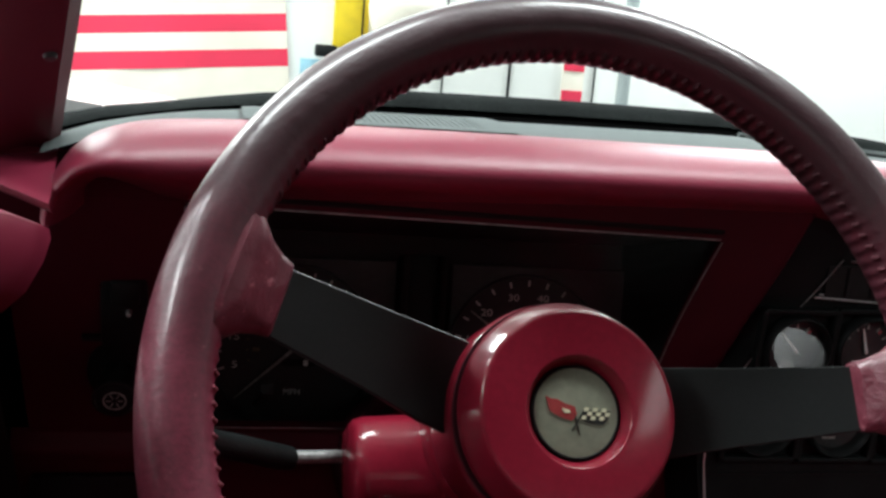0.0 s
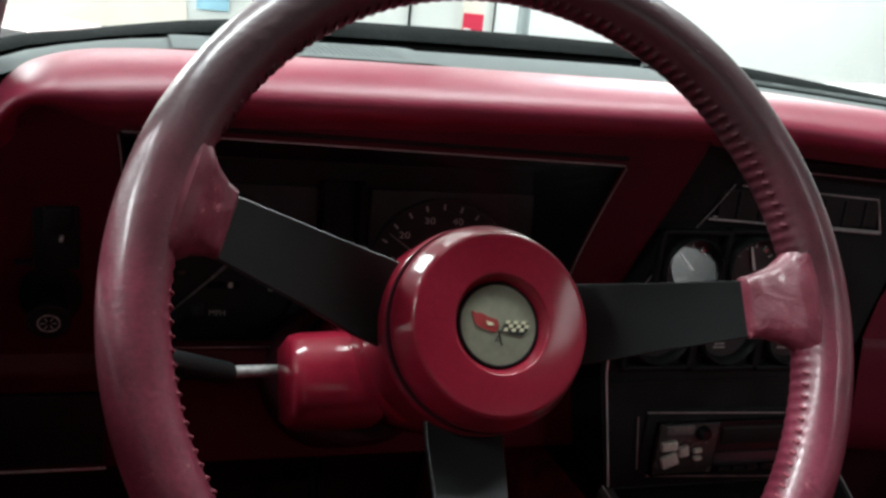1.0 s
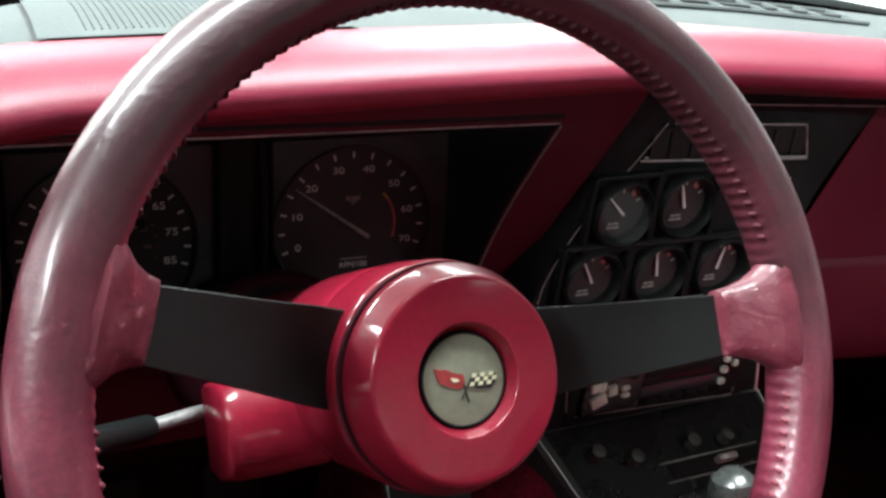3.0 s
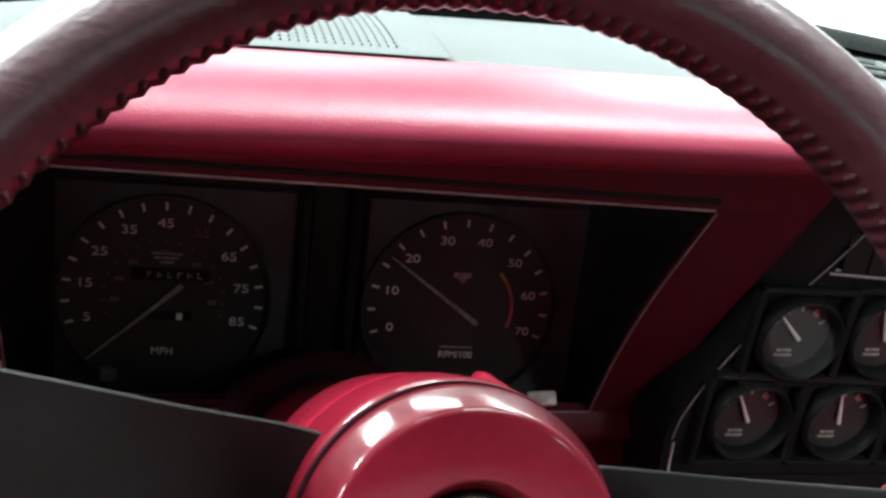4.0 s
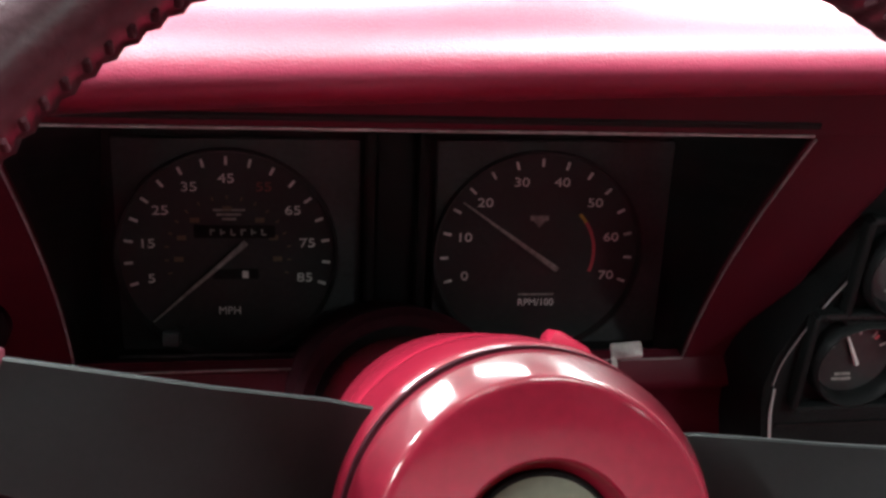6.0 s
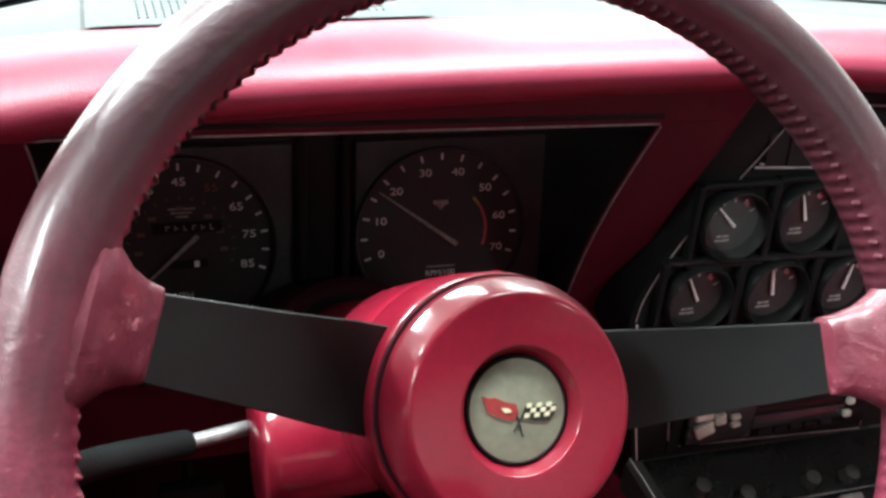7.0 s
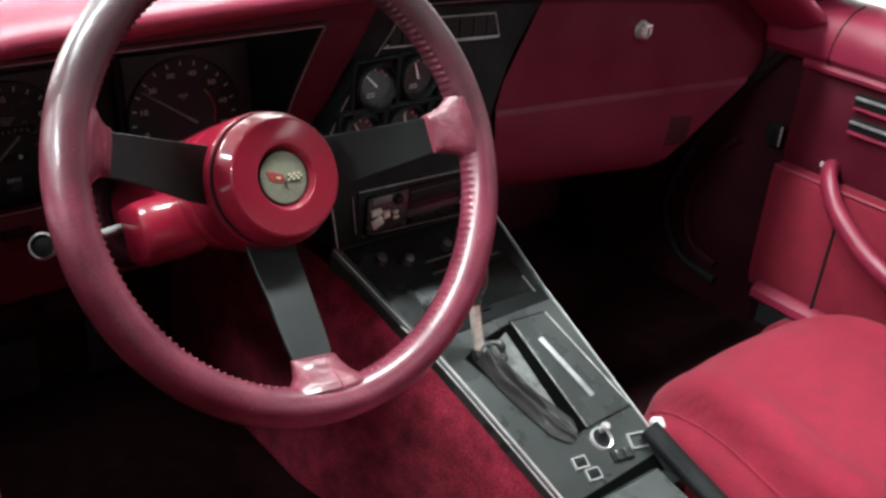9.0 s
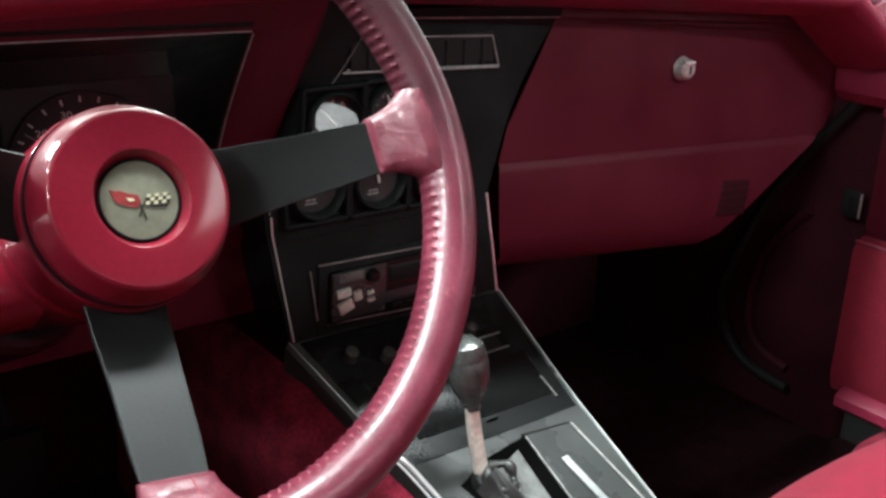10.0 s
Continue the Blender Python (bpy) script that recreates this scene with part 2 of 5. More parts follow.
def lathe(profile, n=48, m=None, bm=None, closed=True):
    """Turns (radius, height) pairs about the z axis."""
    out = bm or bmesh.new()
    before = set(out.verts)
    rows = []
    for r, h in profile:
        rows.append([(r * math.cos(2 * math.pi * k / n), r * math.sin(2 * math.pi * k / n), h) for k in range(n)])
    vs = []
    for (r, h), row in zip(profile, rows):
        vs.append([out.verts.new((0, 0, h))] * n if r == 0 else [out.verts.new(p) for p in row])
    for i in range(len(vs) - 1):
        for j in range(n):
            q = []
            for v in (vs[i][j], vs[i][(j + 1) % n], vs[i + 1][(j + 1) % n], vs[i + 1][j]):
                if v not in q:
                    q.append(v)
            if len(q) > 2:
                out.faces.new(q)
    if m is not None:
        bmesh.ops.transform(out, matrix=m, verts=[v for v in out.verts if v not in before])
    return out


def prism(points, depth, m=None, bevel=0.0, bm=None):
    """A flat outline (x, y), extruded from z = 0 to z = depth."""
    out = bm or bmesh.new()
    before = set(out.verts)
    low = [out.verts.new((p[0], p[1], 0)) for p in points]
    high = [out.verts.new((p[0], p[1], depth)) for p in points]
    k = len(points)
    top = out.faces.new(high)
    out.faces.new(low[::-1])
    for i in range(k):
        out.faces.new((low[i], low[(i + 1) % k], high[(i + 1) % k], high[i]))
    if bevel:
        bmesh.ops.bevel(out, geom=list(top.edges), offset=bevel, segments=2, profile=0.5, affect="EDGES")
    if m is not None:
        bmesh.ops.transform(out, matrix=m, verts=[v for v in out.verts if v not in before])
    return out


def spline(points, n=8):
    """A smooth line through points (Catmull-Rom)."""
    p = [Vector(q) for q in points]
    p = [p[0] * 2 - p[1], *p, p[-1] * 2 - p[-2]]
    out = []
    for i in range(1, len(p) - 2):
        for k in range(n):
            t = k / n
            out.append(0.5 * (2 * p[i] + (p[i + 1] - p[i - 1]) * t + (2 * p[i - 1] - 5 * p[i] + 4 * p[i + 1] - p[i + 2]) * t * t + (3 * p[i] - p[i - 1] - 3 * p[i + 1] + p[i + 2]) * t ** 3))
    out.append(p[-2])
    return out


def tube(points, radius, n=12, closed=False, bm=None, squash=1.0, up=(0, 0, 1)):
    """A round bar along points; radius is a number or one for each point."""
    p = [Vector(q) for q in points]
    rows = []
    for i, q in enumerate(p):
        a = p[(i - 1) % len(p)] if closed or i else p[i]
        b = p[(i + 1) % len(p)] if closed or i < len(p) - 1 else p[i]
        d = (b - a).normalized()
        s = d.cross(Vector(up))
        s = s.normalized() if s.length > 1e-4 else d.orthogonal().normalized()
        w = s.cross(d)
        r = radius[i] if isinstance(radius, (list, tuple)) else radius
        rows.append([q + s * (r * math.cos(2 * math.pi * k / n)) + w * (r * squash * math.sin(2 * math.pi * k / n)) for k in range(n)])
    return grid(rows, closed_u=closed, closed_v=True, caps=not closed, bm=bm)


def lettering(name, text, size, place, mat, parent, align="CENTER", depth=0.0003):
    """Words in the built-in font as a mesh, in the frame of the pose given."""
    cu = bpy.data.curves.new(name, "FONT")
    cu.body, cu.size, cu.align_x, cu.align_y, cu.extrude = text, size, align, "CENTER", depth
    tmp = bpy.data.objects.new(name, cu)
    me = bpy.data.meshes.new_from_object(tmp)
    bpy.data.objects.remove(tmp)
    me.materials.clear()
    me.materials.append(mat)
    ob = new(name, me)
    ob.parent = parent
    ob.matrix_local = place
    return ob


def face_frame(x, y, z, lean=0.0, yaw=0.0):
    """A frame on a panel facing the driver: local x to the right, y up the panel, z out of it. lean: degrees by which its top goes forward."""
    return pose(x, y, z, 0, 0, yaw) @ pose(0, 0, 0, 90 - lean, 0, 0)

# ---- the steering wheel ----
HUB = (-0.35, 0.0, 0.80)
WHEEL_LEAN, WHEEL_YAW, WHEEL_TURN = 27.0, 2.04, -8.5
RIM_R, TUBE_R, RIM_Z = 0.170, 0.0155, 0.0160
HUB_OFF = 0.0030


def polar(r, a, z=0.0):
    return Vector((r * math.cos(radians(a)), r * math.sin(radians(a)), z))


def steering_wheel():
    w = thing("steering_wheel", "maroon leather-wrapped three-spoke steering wheel with black spokes", "steering wheel", face_frame(*HUB, WHEEL_LEAN, WHEEL_YAW) @ pose(0, 0, 0, 0, 0, WHEEL_TURN) @ pose(-HUB_OFF, 0, 0))
    # the rim: a leather tube, slightly scalloped along its inner seam
    rows = []
    n, k = 668, 20
    for i in range(n):
        a = 360 * i / n
        row = []
        for j in range(k):
            b = 2 * math.pi * j / k
            inner = max(0.0, -math.cos(b - 0.12)) ** 9
            r = TUBE_R * (1 + 0.012 * noise.noise(Vector((math.cos(radians(a)) * 4, math.sin(radians(a)) * 4, b))))
            r -= inner * 0.0013 * (0.5 + 0.5 * math.cos(radians(a) * 167))
            row.append(polar(RIM_R + r * math.cos(b) * 0.97, a, RIM_Z + r * math.sin(b) * 1.04))
        rows.append(row)
    part("rim", grid(rows, closed_u=True, closed_v=True), LEATHER, w)
    # thread stitches along the inner seam
    bm = bmesh.new()
    for i in range(167):
        a = 360 * (i + 0.5) / 167
        away = min(abs((a - s + 180) % 360 - 180) for s in (10.3, 169.7, 270))
        if away < 13:
            continue
        c = polar(RIM_R - TUBE_R * 0.90, a, RIM_Z + TUBE_R * 0.36)
        box(0, 0, 0, 0.0018, 0.0020, 0.0042, 0.0007, Matrix.Translation(c) @ pose(0, 0, 0, 0, 0, a) @ pose(0, 0, 0, 0, 26, 0) @ pose(0, 0, 0, 18, 0, 0), 1, bm)
    tagged(part("stitching", bm, STITCH, w, "maroon thread stitching"), kind="stuff")
    # leather sleeves where the spokes enter the rim
    for a, half in ((10.3, 0.0155), (169.7, 0.0155), (270, 0.0180)):
        rows = []
        side = polar(1, a + 90)
        shape = ((0.1360, half * 0.92, 0.0042, -0.0005), (0.1368, half * 1.04, 0.0066, 0.0), (0.142, half * 1.10, 0.0078, 0.004), (0.148, half * 1.28, 0.0095, 0.010), (0.153, half * 1.60, 0.0108, 0.0150), (0.158, half * 2.0, 0.0112, 0.0180), (0.164, half * 2.3, 0.0098, 0.0190))
        keys = [i / (len(shape) - 1) for i in range(len(shape))]
        for f in np.linspace(0, 1, 31):
            r, wd, th, z = (float(np.interp(f, keys, [s[c] for s in shape])) for c in range(4))
            row = []
            for j in range(48):
                b = 2 * math.pi * j / 48
                cx, cz = math.cos(b), math.sin(b)
                ex = abs(cx) ** 0.55 * (1 if cx > 0 else -1)
                ez = abs(cz) ** 0.75 * (1 if cz > 0 else -1)
                across = wd * ex
                fold = 0.0011 * noise.noise(Vector((r * 260, across * 90, a))) + 0.0006 * noise.noise(Vector((r * 90 + across * 200, across * 300, a + 5)))
                row.append(polar(r, a, z) + side * across + Vector((0, 0, (th + fold * min(1, f * 6)) * ez)))
            rows.append(row)
        sleeve = part("leather_sleeve", grid(rows, closed_v=True, caps=True), LEATHER_WRAP, w, "stitched maroon leather sleeve")
        if a != 270:
            continue
        bm = bmesh.new()
        mid = [polar(r, a, z + th + 0.0002) + side * (half * 0.30) for r, th, z in ((0.137, 0.0066, 0.0), (0.142, 0.0078, 0.004), (0.148, 0.0095, 0.010), (0.153, 0.0110, 0.0150), (0.160, 0.0120, 0.0192))]
        tube(spline(mid, 4), 0.0006, 6, bm=bm)
        part("seam", bm, STITCH, sleeve)
    # flat black spokes, dished towards the hub
    for a, w0, w1 in ((10.0, 0.0222, 0.0148), (170.0, 0.0222, 0.0148), (270, 0.0212, 0.0165)):
        side = polar(1, a + 90)
        rows = []
        for r, wd, z in ((0.030, w0, -0.048), (0.046, w0, -0.045), (0.060, w0 * 0.97, -0.0395), (0.09, (w0 + w1) / 2, -0.0235), (0.12, w1 * 1.10, -0.009), (0.139, w1, 0.0)):
            c = polar(r, a, z)
            e = 0.0006
            row = [c + side * s + Vector((0, 0, h)) for s, h in ((-wd, -0.0018), (-wd, 0.0018 - e), (-wd + e, 0.0018), (wd - e, 0.0018), (wd, 0.0018 - e), (wd, -0.0018))]
            rows.append(row)
        part("spoke", grid(rows, closed_v=True, caps=True), BLACK_SATIN, w, "flat satin-black spoke", 0.4)
    # the hub
    collar = ((0.0, -0.074), (0.0505, -0.074), (0.0526, -0.0725), (0.0534, -0.0700), (0.0536, -0.0660), (0.0536, -0.0385), (0.0533, -0.0358), (0.0524, -0.0341), (0.0510, -0.0334), (0.0470, -0.0332))
    hub_parts = [part("hub", lathe(collar, 96), GLOSS_RED, w, "glossy red hub collar", 0.5)]
    cap = ((0.0470, -0.0292), (0.0500, -0.0291), (0.0512, -0.0284), (0.0517, -0.0272), (0.0517, -0.0255), (0.0514, -0.0236), (0.0508, -0.0222), (0.0464, -0.0118), (0.0458, -0.0107), (0.0449, -0.0100), (0.0441, -0.0098), (0.0432, -0.0097), (0.0256, -0.0096), (0.0251, -0.0096), (0.0246, -0.0099), (0.0243, -0.0104), (0.0222, -0.0150), (0.0216, -0.0156), (0.0214, -0.0175), (0.0, -0.0175))
    hub_parts.append(part("horn_cap", lathe(cap, 96), GLOSS_RED, w, "glossy red horn cap", 0.9))
    # raised dark ring painted as the shade under the cap's lower lip
    hub_parts.append(part("lip_shade_ring", lathe(((0.0460, -0.0331), (0.0524, -0.0331), (0.0526, -0.0318), (0.0524, -0.0298), (0.0460, -0.0293)), 96), DARKENED_RED, w))
    hub_parts.append(part("emblem_ring", lathe(((0.0196, -0.0163), (0.0196, -0.0148), (0.0202, -0.0144), (0.0210, -0.0148), (0.0214, -0.0170)), 64), BLACK_DEEP, w))
    em = part("emblem", lathe(((0.0, -0.0139), (0.016, -0.0141), (0.0197, -0.0146), (0.0197, -0.0165)), 64), EMBLEM, w, "round silver emblem with two crossed flags")
    for ob in (*hub_parts, em):
        ob.location.x = HUB_OFF
    z0 = -0.0141

    def flag(name, pts, mat):
        part(name, prism(pts, 0.0007, pose(0, 0, z0)), mat, em, smooth=0)

    flag("red_flag", [(-0.0152, 0.0050), (-0.0125, 0.0042), (-0.0100, 0.0045), (-0.0060, 0.0030), (-0.0012, 0.0022), (0.0, -0.0012), (-0.0022, -0.0042), (-0.0065, -0.0034), (-0.0102, -0.0024), (-0.0128, -0.0010)], EMBLEM_RED)
    flag("flag_mark", [(-0.0075, 0.0008), (-0.0040, 0.0004), (-0.0030, -0.0008), (-0.0060, -0.0012)], EMBLEM_WHITE)
    bpy.data.objects["flag_mark"].location.z = 0.0005
    flag("black_flag", [(0.0012, -0.0028), (0.0030, 0.0016), (0.0090, 0.0016), (0.0158, 0.0026), (0.0150, -0.0014), (0.0128, -0.0040), (0.0070, -0.0042)], EMBLEM_BLACK)
    bm = bmesh.new()
    for i in range(6):
        for j in range(3):
            if (i + j) % 2:
                continue
            cx, cy = 0.0034 + i * 0.0021 + j * 0.0004 - 0.0012, -0.0030 + j * 0.0019 + i * 0.00018
            prism([(cx, cy), (cx + 0.0021, cy + 0.0002), (cx + 0.0024, cy + 0.0019), (cx + 0.0004, cy + 0.0017)], 0.0004, pose(0, 0, z0 + 0.0006), bm=bm)
    part("chequers", bm, EMBLEM_WHITE, em, smooth=0)
    bm = bmesh.new()
    tube([(-0.001, -0.001, z0 + 0.0004), (0.0022, -0.0100, z0 + 0.0004)], 0.00035, 6, bm=bm)
    tube([(0.0022, -0.001, z0 + 0.0004), (-0.0016, -0.0085, z0 + 0.0004)], 0.00035, 6, bm=bm)
    part("flag_poles", bm, EMBLEM_BLACK, em)
    return w


def steering_column():
    m = face_frame(*HUB, WHEEL_LEAN, WHEEL_YAW)
    c = thing("steering_column", "red plastic steering column shroud behind the wheel", "steering column", m)
    prof = ((0.040, -0.0745), (0.0480, -0.0755), (0.0510, -0.077), (0.0524, -0.080), (0.0527, -0.085), (0.0520, -0.102), (0.0500, -0.135), (0.0480, -0.15), (0.044, -0.158), (0.040, -0.36), (0.0, -0.36))
    part("shroud", lathe(prof, 72), GLOSS_RED, c, "glossy red column shroud")
    part("column_arch", lathe(((0.046, -0.262), (0.052, -0.261), (0.056, -0.266), (0.057, -0.30), (0.057, -0.36)), 72), DARKENED_RED, c, "dark red arch over the column")
    part("arch_liner", lathe(((0.041, -0.263), (0.0465, -0.2605), (0.047, -0.30)), 72), BLACK_DEEP, c)
    # the switch housing on its driver's-left side
    rows = []
    for x, s in ((-0.036, 1.0), (-0.060, 1.0), (-0.078, 0.98), (-0.0835, 0.93), (-0.0855, 0.84)):
        rows.append([(x, -0.018 + py * 0.80 * s, -0.118 + pz * s) for py, pz in ((0.030, -0.020), (0.034, 0.006), (0.028, 0.020), (0.008, 0.026), (-0.016, 0.026), (-0.027, 0.020), (-0.034, -0.004), (-0.030, -0.022))])
    bm = grid(rows, closed_v=True, caps=True)
    bmesh.ops.bevel(bm, geom=[e for e in bm.edges if len(e.link_faces) == 2 and e.calc_face_angle(0) > 0.35], offset=0.0036, segments=4, profile=0.5, affect="EDGES")
    part("switch_housing", bm, GLOSS_RED, c, "faceted red switch housing", 0.9)
    bm = box(0.0, 0.0520, -0.086, 0.017, 0.014, 0.013, 0.003, pose(0, 0, 0, 0, 0, -33))
    part("hazard_button", bm, GLOSS_RED, c)
    inv = m.inverted()
    lever = [inv @ Vector(p) for p in ((-0.415, 0.130, 0.720), (-0.435, 0.121, 0.726), (-0.471, 0.104, 0.733))]
    part("signal_lever", tube(spline(lever, 4), [0.0042] * 4 + [0.0036] * 5, 12), TRIM, c, "chrome turn-signal lever")
    grip = [inv @ Vector(p) for p in ((-0.466, 0.107, 0.732), (-0.471, 0.104, 0.733), (-0.502, 0.070, 0.754), (-0.524, 0.038, 0.771))]
    part("lever_grip", tube(spline(grip, 4), [0.0035, 0.005, 0.0058, 0.0062] + [0.0065] * 9, 16), BLACK, c)
    end = look(inv @ Vector((-0.5265, 0.034, 0.7735)), inv @ Vector((-0.60, -0.07, 0.84))) @ pose(0, 0, 0, 180, 0, 0)
    part("lever_end_ring", lathe(((0.0068, -0.006), (0.0088, -0.006), (0.0094, 0.0), (0.0090, 0.003), (0.0082, 0.0034), (0.0079, 0.001)), 36, end), TRIM, c, "chrome ring on the lever's end")
    part("lever_end_button", lathe(((0.0, 0.002), (0.006, 0.0018), (0.0081, 0.0005), (0.0081, -0.004)), 36, end), BLACK, c)
    return c


# ---- the dashboard ----


def edge_y(x):
    """Where the red pad meets the grey top panel."""
    x = min(x, 0.5)
    return 0.242 - 0.14 * x * x - 0.3 * max(0, -0.5 - x)


def edge_z(x):
    drop = float(np.interp(-x, (0.49, 0.53, 0.56, 0.585, 0.603, 0.64), (0.0, 0.002, 0.0058, 0.0108, 0.0175, 0.030)))
    return 0.8955 - 0.065 * max(0.0, x + 0.1) - 0.55 * max(0.0, x - 0.495) - drop


def glass_y(x):
    """Where the grey top panel meets the rubber band along the windscreen."""
    return 0.385 - 0.31 * x * x - float(np.interp(-x, (0.45, 0.49, 0.53, 0.56, 0.60), (0.0, 0.005, 0.018, 0.030, 0.032)))


PAD = ((0.012, -0.004), (0.004, -0.0005), (-0.008, 0.0012), (-0.020, 0.0009), (-0.031, -0.0008), (-0.0405, -0.0037), (-0.0485, -0.0074), (-0.0548, -0.0116), (-0.0590, -0.0160), (-0.0604, -0.0205), (-0.0585, -0.0248), (-0.0540, -0.0287), (-0.0470, -0.0322), (-0.0380, -0.0356), (-0.0300, -0.0385), (-0.0180, -0.0425), (0.02, -0.047))


def dash_pad(d):
    path = [(-0.5975, 0.846), (-0.5970, 0.853), (-0.5950, 0.861), (-0.5905, 0.870), (-0.582, 0.881), (-0.567, 0.8895), (-0.541, 0.8945)]
    pts = [Vector((x, 0, z)) for x, z in path] + [Vector((x, 0, edge_z(x))) for x in np.linspace(-0.48, 0.615, 46)]
    pts = spline(pts[:9], 4)[:-1] + pts[8:]
    rows = []
    for i, p in enumerate(pts):
        a, b = pts[max(i - 1, 0)], pts[min(i + 1, len(pts) - 1)]
        t = (b - a).normalized()
        nrm = Vector((-t.z, 0, t.x))
        e = edge_y(max(p.x, -0.56))
        k = 1.0 - 0.66 * min(1, max(0, (-0.53 - p.x) / 0.065)) ** 1.2
        rows.append([p + nrm * dz * k + Vector((0, e + dy, 0)) for dy, dz in PAD])
    ob = part("pad", grid(rows), VINYL, d, "crimson padded vinyl dash roll", 0)
    for f in ob.data.polygons:
        f.use_smooth = True


def top_at(x, v, h=0.0):
    """A point on the grey panel: v from 0 at the red pad to 1 at the windscreen."""
    y0, y1 = edge_y(x) - 0.004, glass_y(x)
    return Vector((x, y0 + (y1 - y0) * v, edge_z(x) - 0.0010 + 0.003 * math.sin(math.pi * v) + h))


def top_panel(d):
    """The grey panel between the red pad and the windscreen."""
    rows = []
    for x in np.linspace(-0.60, 0.56, 60):
        rows.append([top_at(x, k / 5, -0.002 * (k == 0)) for k in range(6)])
    part("top_panel", grid(rows), GREY_TOP, d, "pale grey dash top panel")
    # the black band at the foot of the windscreen
    rows, lip, skirt = [], [], []
    for x in np.linspace(-0.70, 0.72, 60):
        y1 = glass_y(x)
        z = edge_z(x) - 0.003
        rise = max(0.0005, 0.0195 - 0.05 * (x + 0.25) ** 2 - float(np.interp(-x, (0.40, 0.482, 0.528, 0.563, 0.603), (0.0, 0.0055, 0.008, 0.007, 0.001))))
        rows.append([(x, y1 - 0.006 + c, z + rise * s) for c, s in ((0.0, 0.05), (0.006, -0.05), (0.012, 0.0), (0.020, 0.50))])
        lip.append([(x, y1 + c, z + rise * s) for c, s in ((0.010, 0.44), (0.014, 0.70), (0.022, 0.93), (0.032, 1.0), (0.042, 0.97), (0.048, 0.6), (0.050, -1.5))])
        skirt.append([(x, y1 + 0.049, z - rise * 1.2), (x, y1 + 0.049, 0.850), (x, y1 + 0.16, 0.848)])
    part("cowl_skirt", grid(skirt), BLACK_DEEP, d)
    # shallow black sheet painted as the shade in the cowl gap
    part("cowl_gap_shade", grid(rows), RECESS_SHADE, d)
    part("cowl_band", grid(lip), RUBBER, d, "weathered black rubber band along the windscreen foot", 1.0)


def speaker_grille(d):
    """A raised slotted panel in the dash top."""
    cx, w = -0.4103, 0.1785

    def place(u, v, h):
        return top_at(cx + w * (u - 0.5), 0.045 + 0.90 * v, 0.0004 + h * 0.45)

    frame_rows = [[place(u, v, 0.0) for v in np.linspace(0, 1, 10)] for u in np.linspace(0, 1, 12)]
    top = part("speaker_grille", grid(frame_rows), GRILLE_DARK, d, "slotted grey speaker grille")
    bm = bmesh.new()
    # solid ends and edges
    for u0, u1, v0, v1 in ((0.012, 0.13, 0.0, 1.0), (0.86, 0.988, 0, 1), (0.13, 0.86, 0.0, 0.10), (0.13, 0.86, 0.93, 1.0)):
        rows = [[place(u0 + (u1 - u0) * i / 6, v0 + (v1 - v0) * j / 6, 0.0035) for j in range(7)] for i in range(7)]
        grid(rows, bm=bm)
    part("grille_frame", bm, GREY_TOP, top)
    n = 32
    for i in range(n):
        u0 = 0.13 + 0.73 * i / n
        u1 = u0 + 0.73 / n * 0.72
        rows = [[place(u, v, h) for u, h in ((u0, 0.0), (u0, 0.0034), (u1, 0.0034), (u1, 0.0))] for v in np.linspace(0.10, 0.93, 7)]
        part("grille_bar", grid(rows), GREY_TOP, top, smooth=0)
    for v in np.linspace(0.155, 0.875, 13):
        rows = [[place(u, vv, h) for vv, h in ((v - 0.017, 0.0), (v - 0.017, 0.0026), (v + 0.017, 0.0026), (v + 0.017, 0.0))] for u in np.linspace(0.13, 0.86, 10)]
        part("cross_bar", grid(rows), GREY_TOP, top, smooth=0)


def defroster(d):
    """The long opening in the middle of the dash top, with its ribs."""
    x0, x1 = -0.114, 0.150

    def place(u, v, h):
        return top_at(x0 + (x1 - x0) * u, 0.36 + 0.34 * v + 0.05 * (1 - abs(2 * u - 1)), 0.0006 + h * 0.7)

    base = part("defroster_vent", grid([[place(u, v, 0) for v in (0, 0.33, 0.66, 1)] for u in np.linspace(0, 1, 16)]), BLACK_DEEP, d, "dark ribbed defroster opening")
    bm = bmesh.new()
    for u in (0.0, 0.16, 0.32, 0.48, 0.64, 0.74, 0.86, 0.99):
        tube([place(u - 0.02, 0, 0.002), place(u + 0.02, 1, 0.002)], 0.0020, 6, bm=bm)
    for v in (0.0, 0.5, 1.0):
        tube([place(u, v, 0.002) for u in np.linspace(-0.01, 1.01, 14)], 0.0020 if v != 0.5 else 0.0014, 6, bm=bm)
    part("ribs", bm, GREY_TOP, base)


# the slanted plane of the instrument opening
BX0, BX1 = -0.5285, -0.1875


def on_bezel(x, t, h=0.0):
    """A point on the slanted opening: t from 0 at the top edge to 1 at the bottom one; h out of it."""
    f = (x - BX0) / (BX1 - BX0)
    top, low = Vector((x, 0.1938 + 0.0155 * f, 0.8483 - 0.0094 * f)), Vector((x, 0.3017 + 0.0033 * f, 0.6707 - 0.0034 * f))
    up = (top - low).normalized()
    return top.lerp(low, t) + Vector((0, -up.z, up.y)) * h


def open_left(t):
    return BX0 + 0.0065 * max(0.0, math.sin(math.pi * t)) ** 0.6


def open_right(t):
    return BX1 + 0.0018 - 0.0062 * max(0.0, math.sin(math.pi * t))


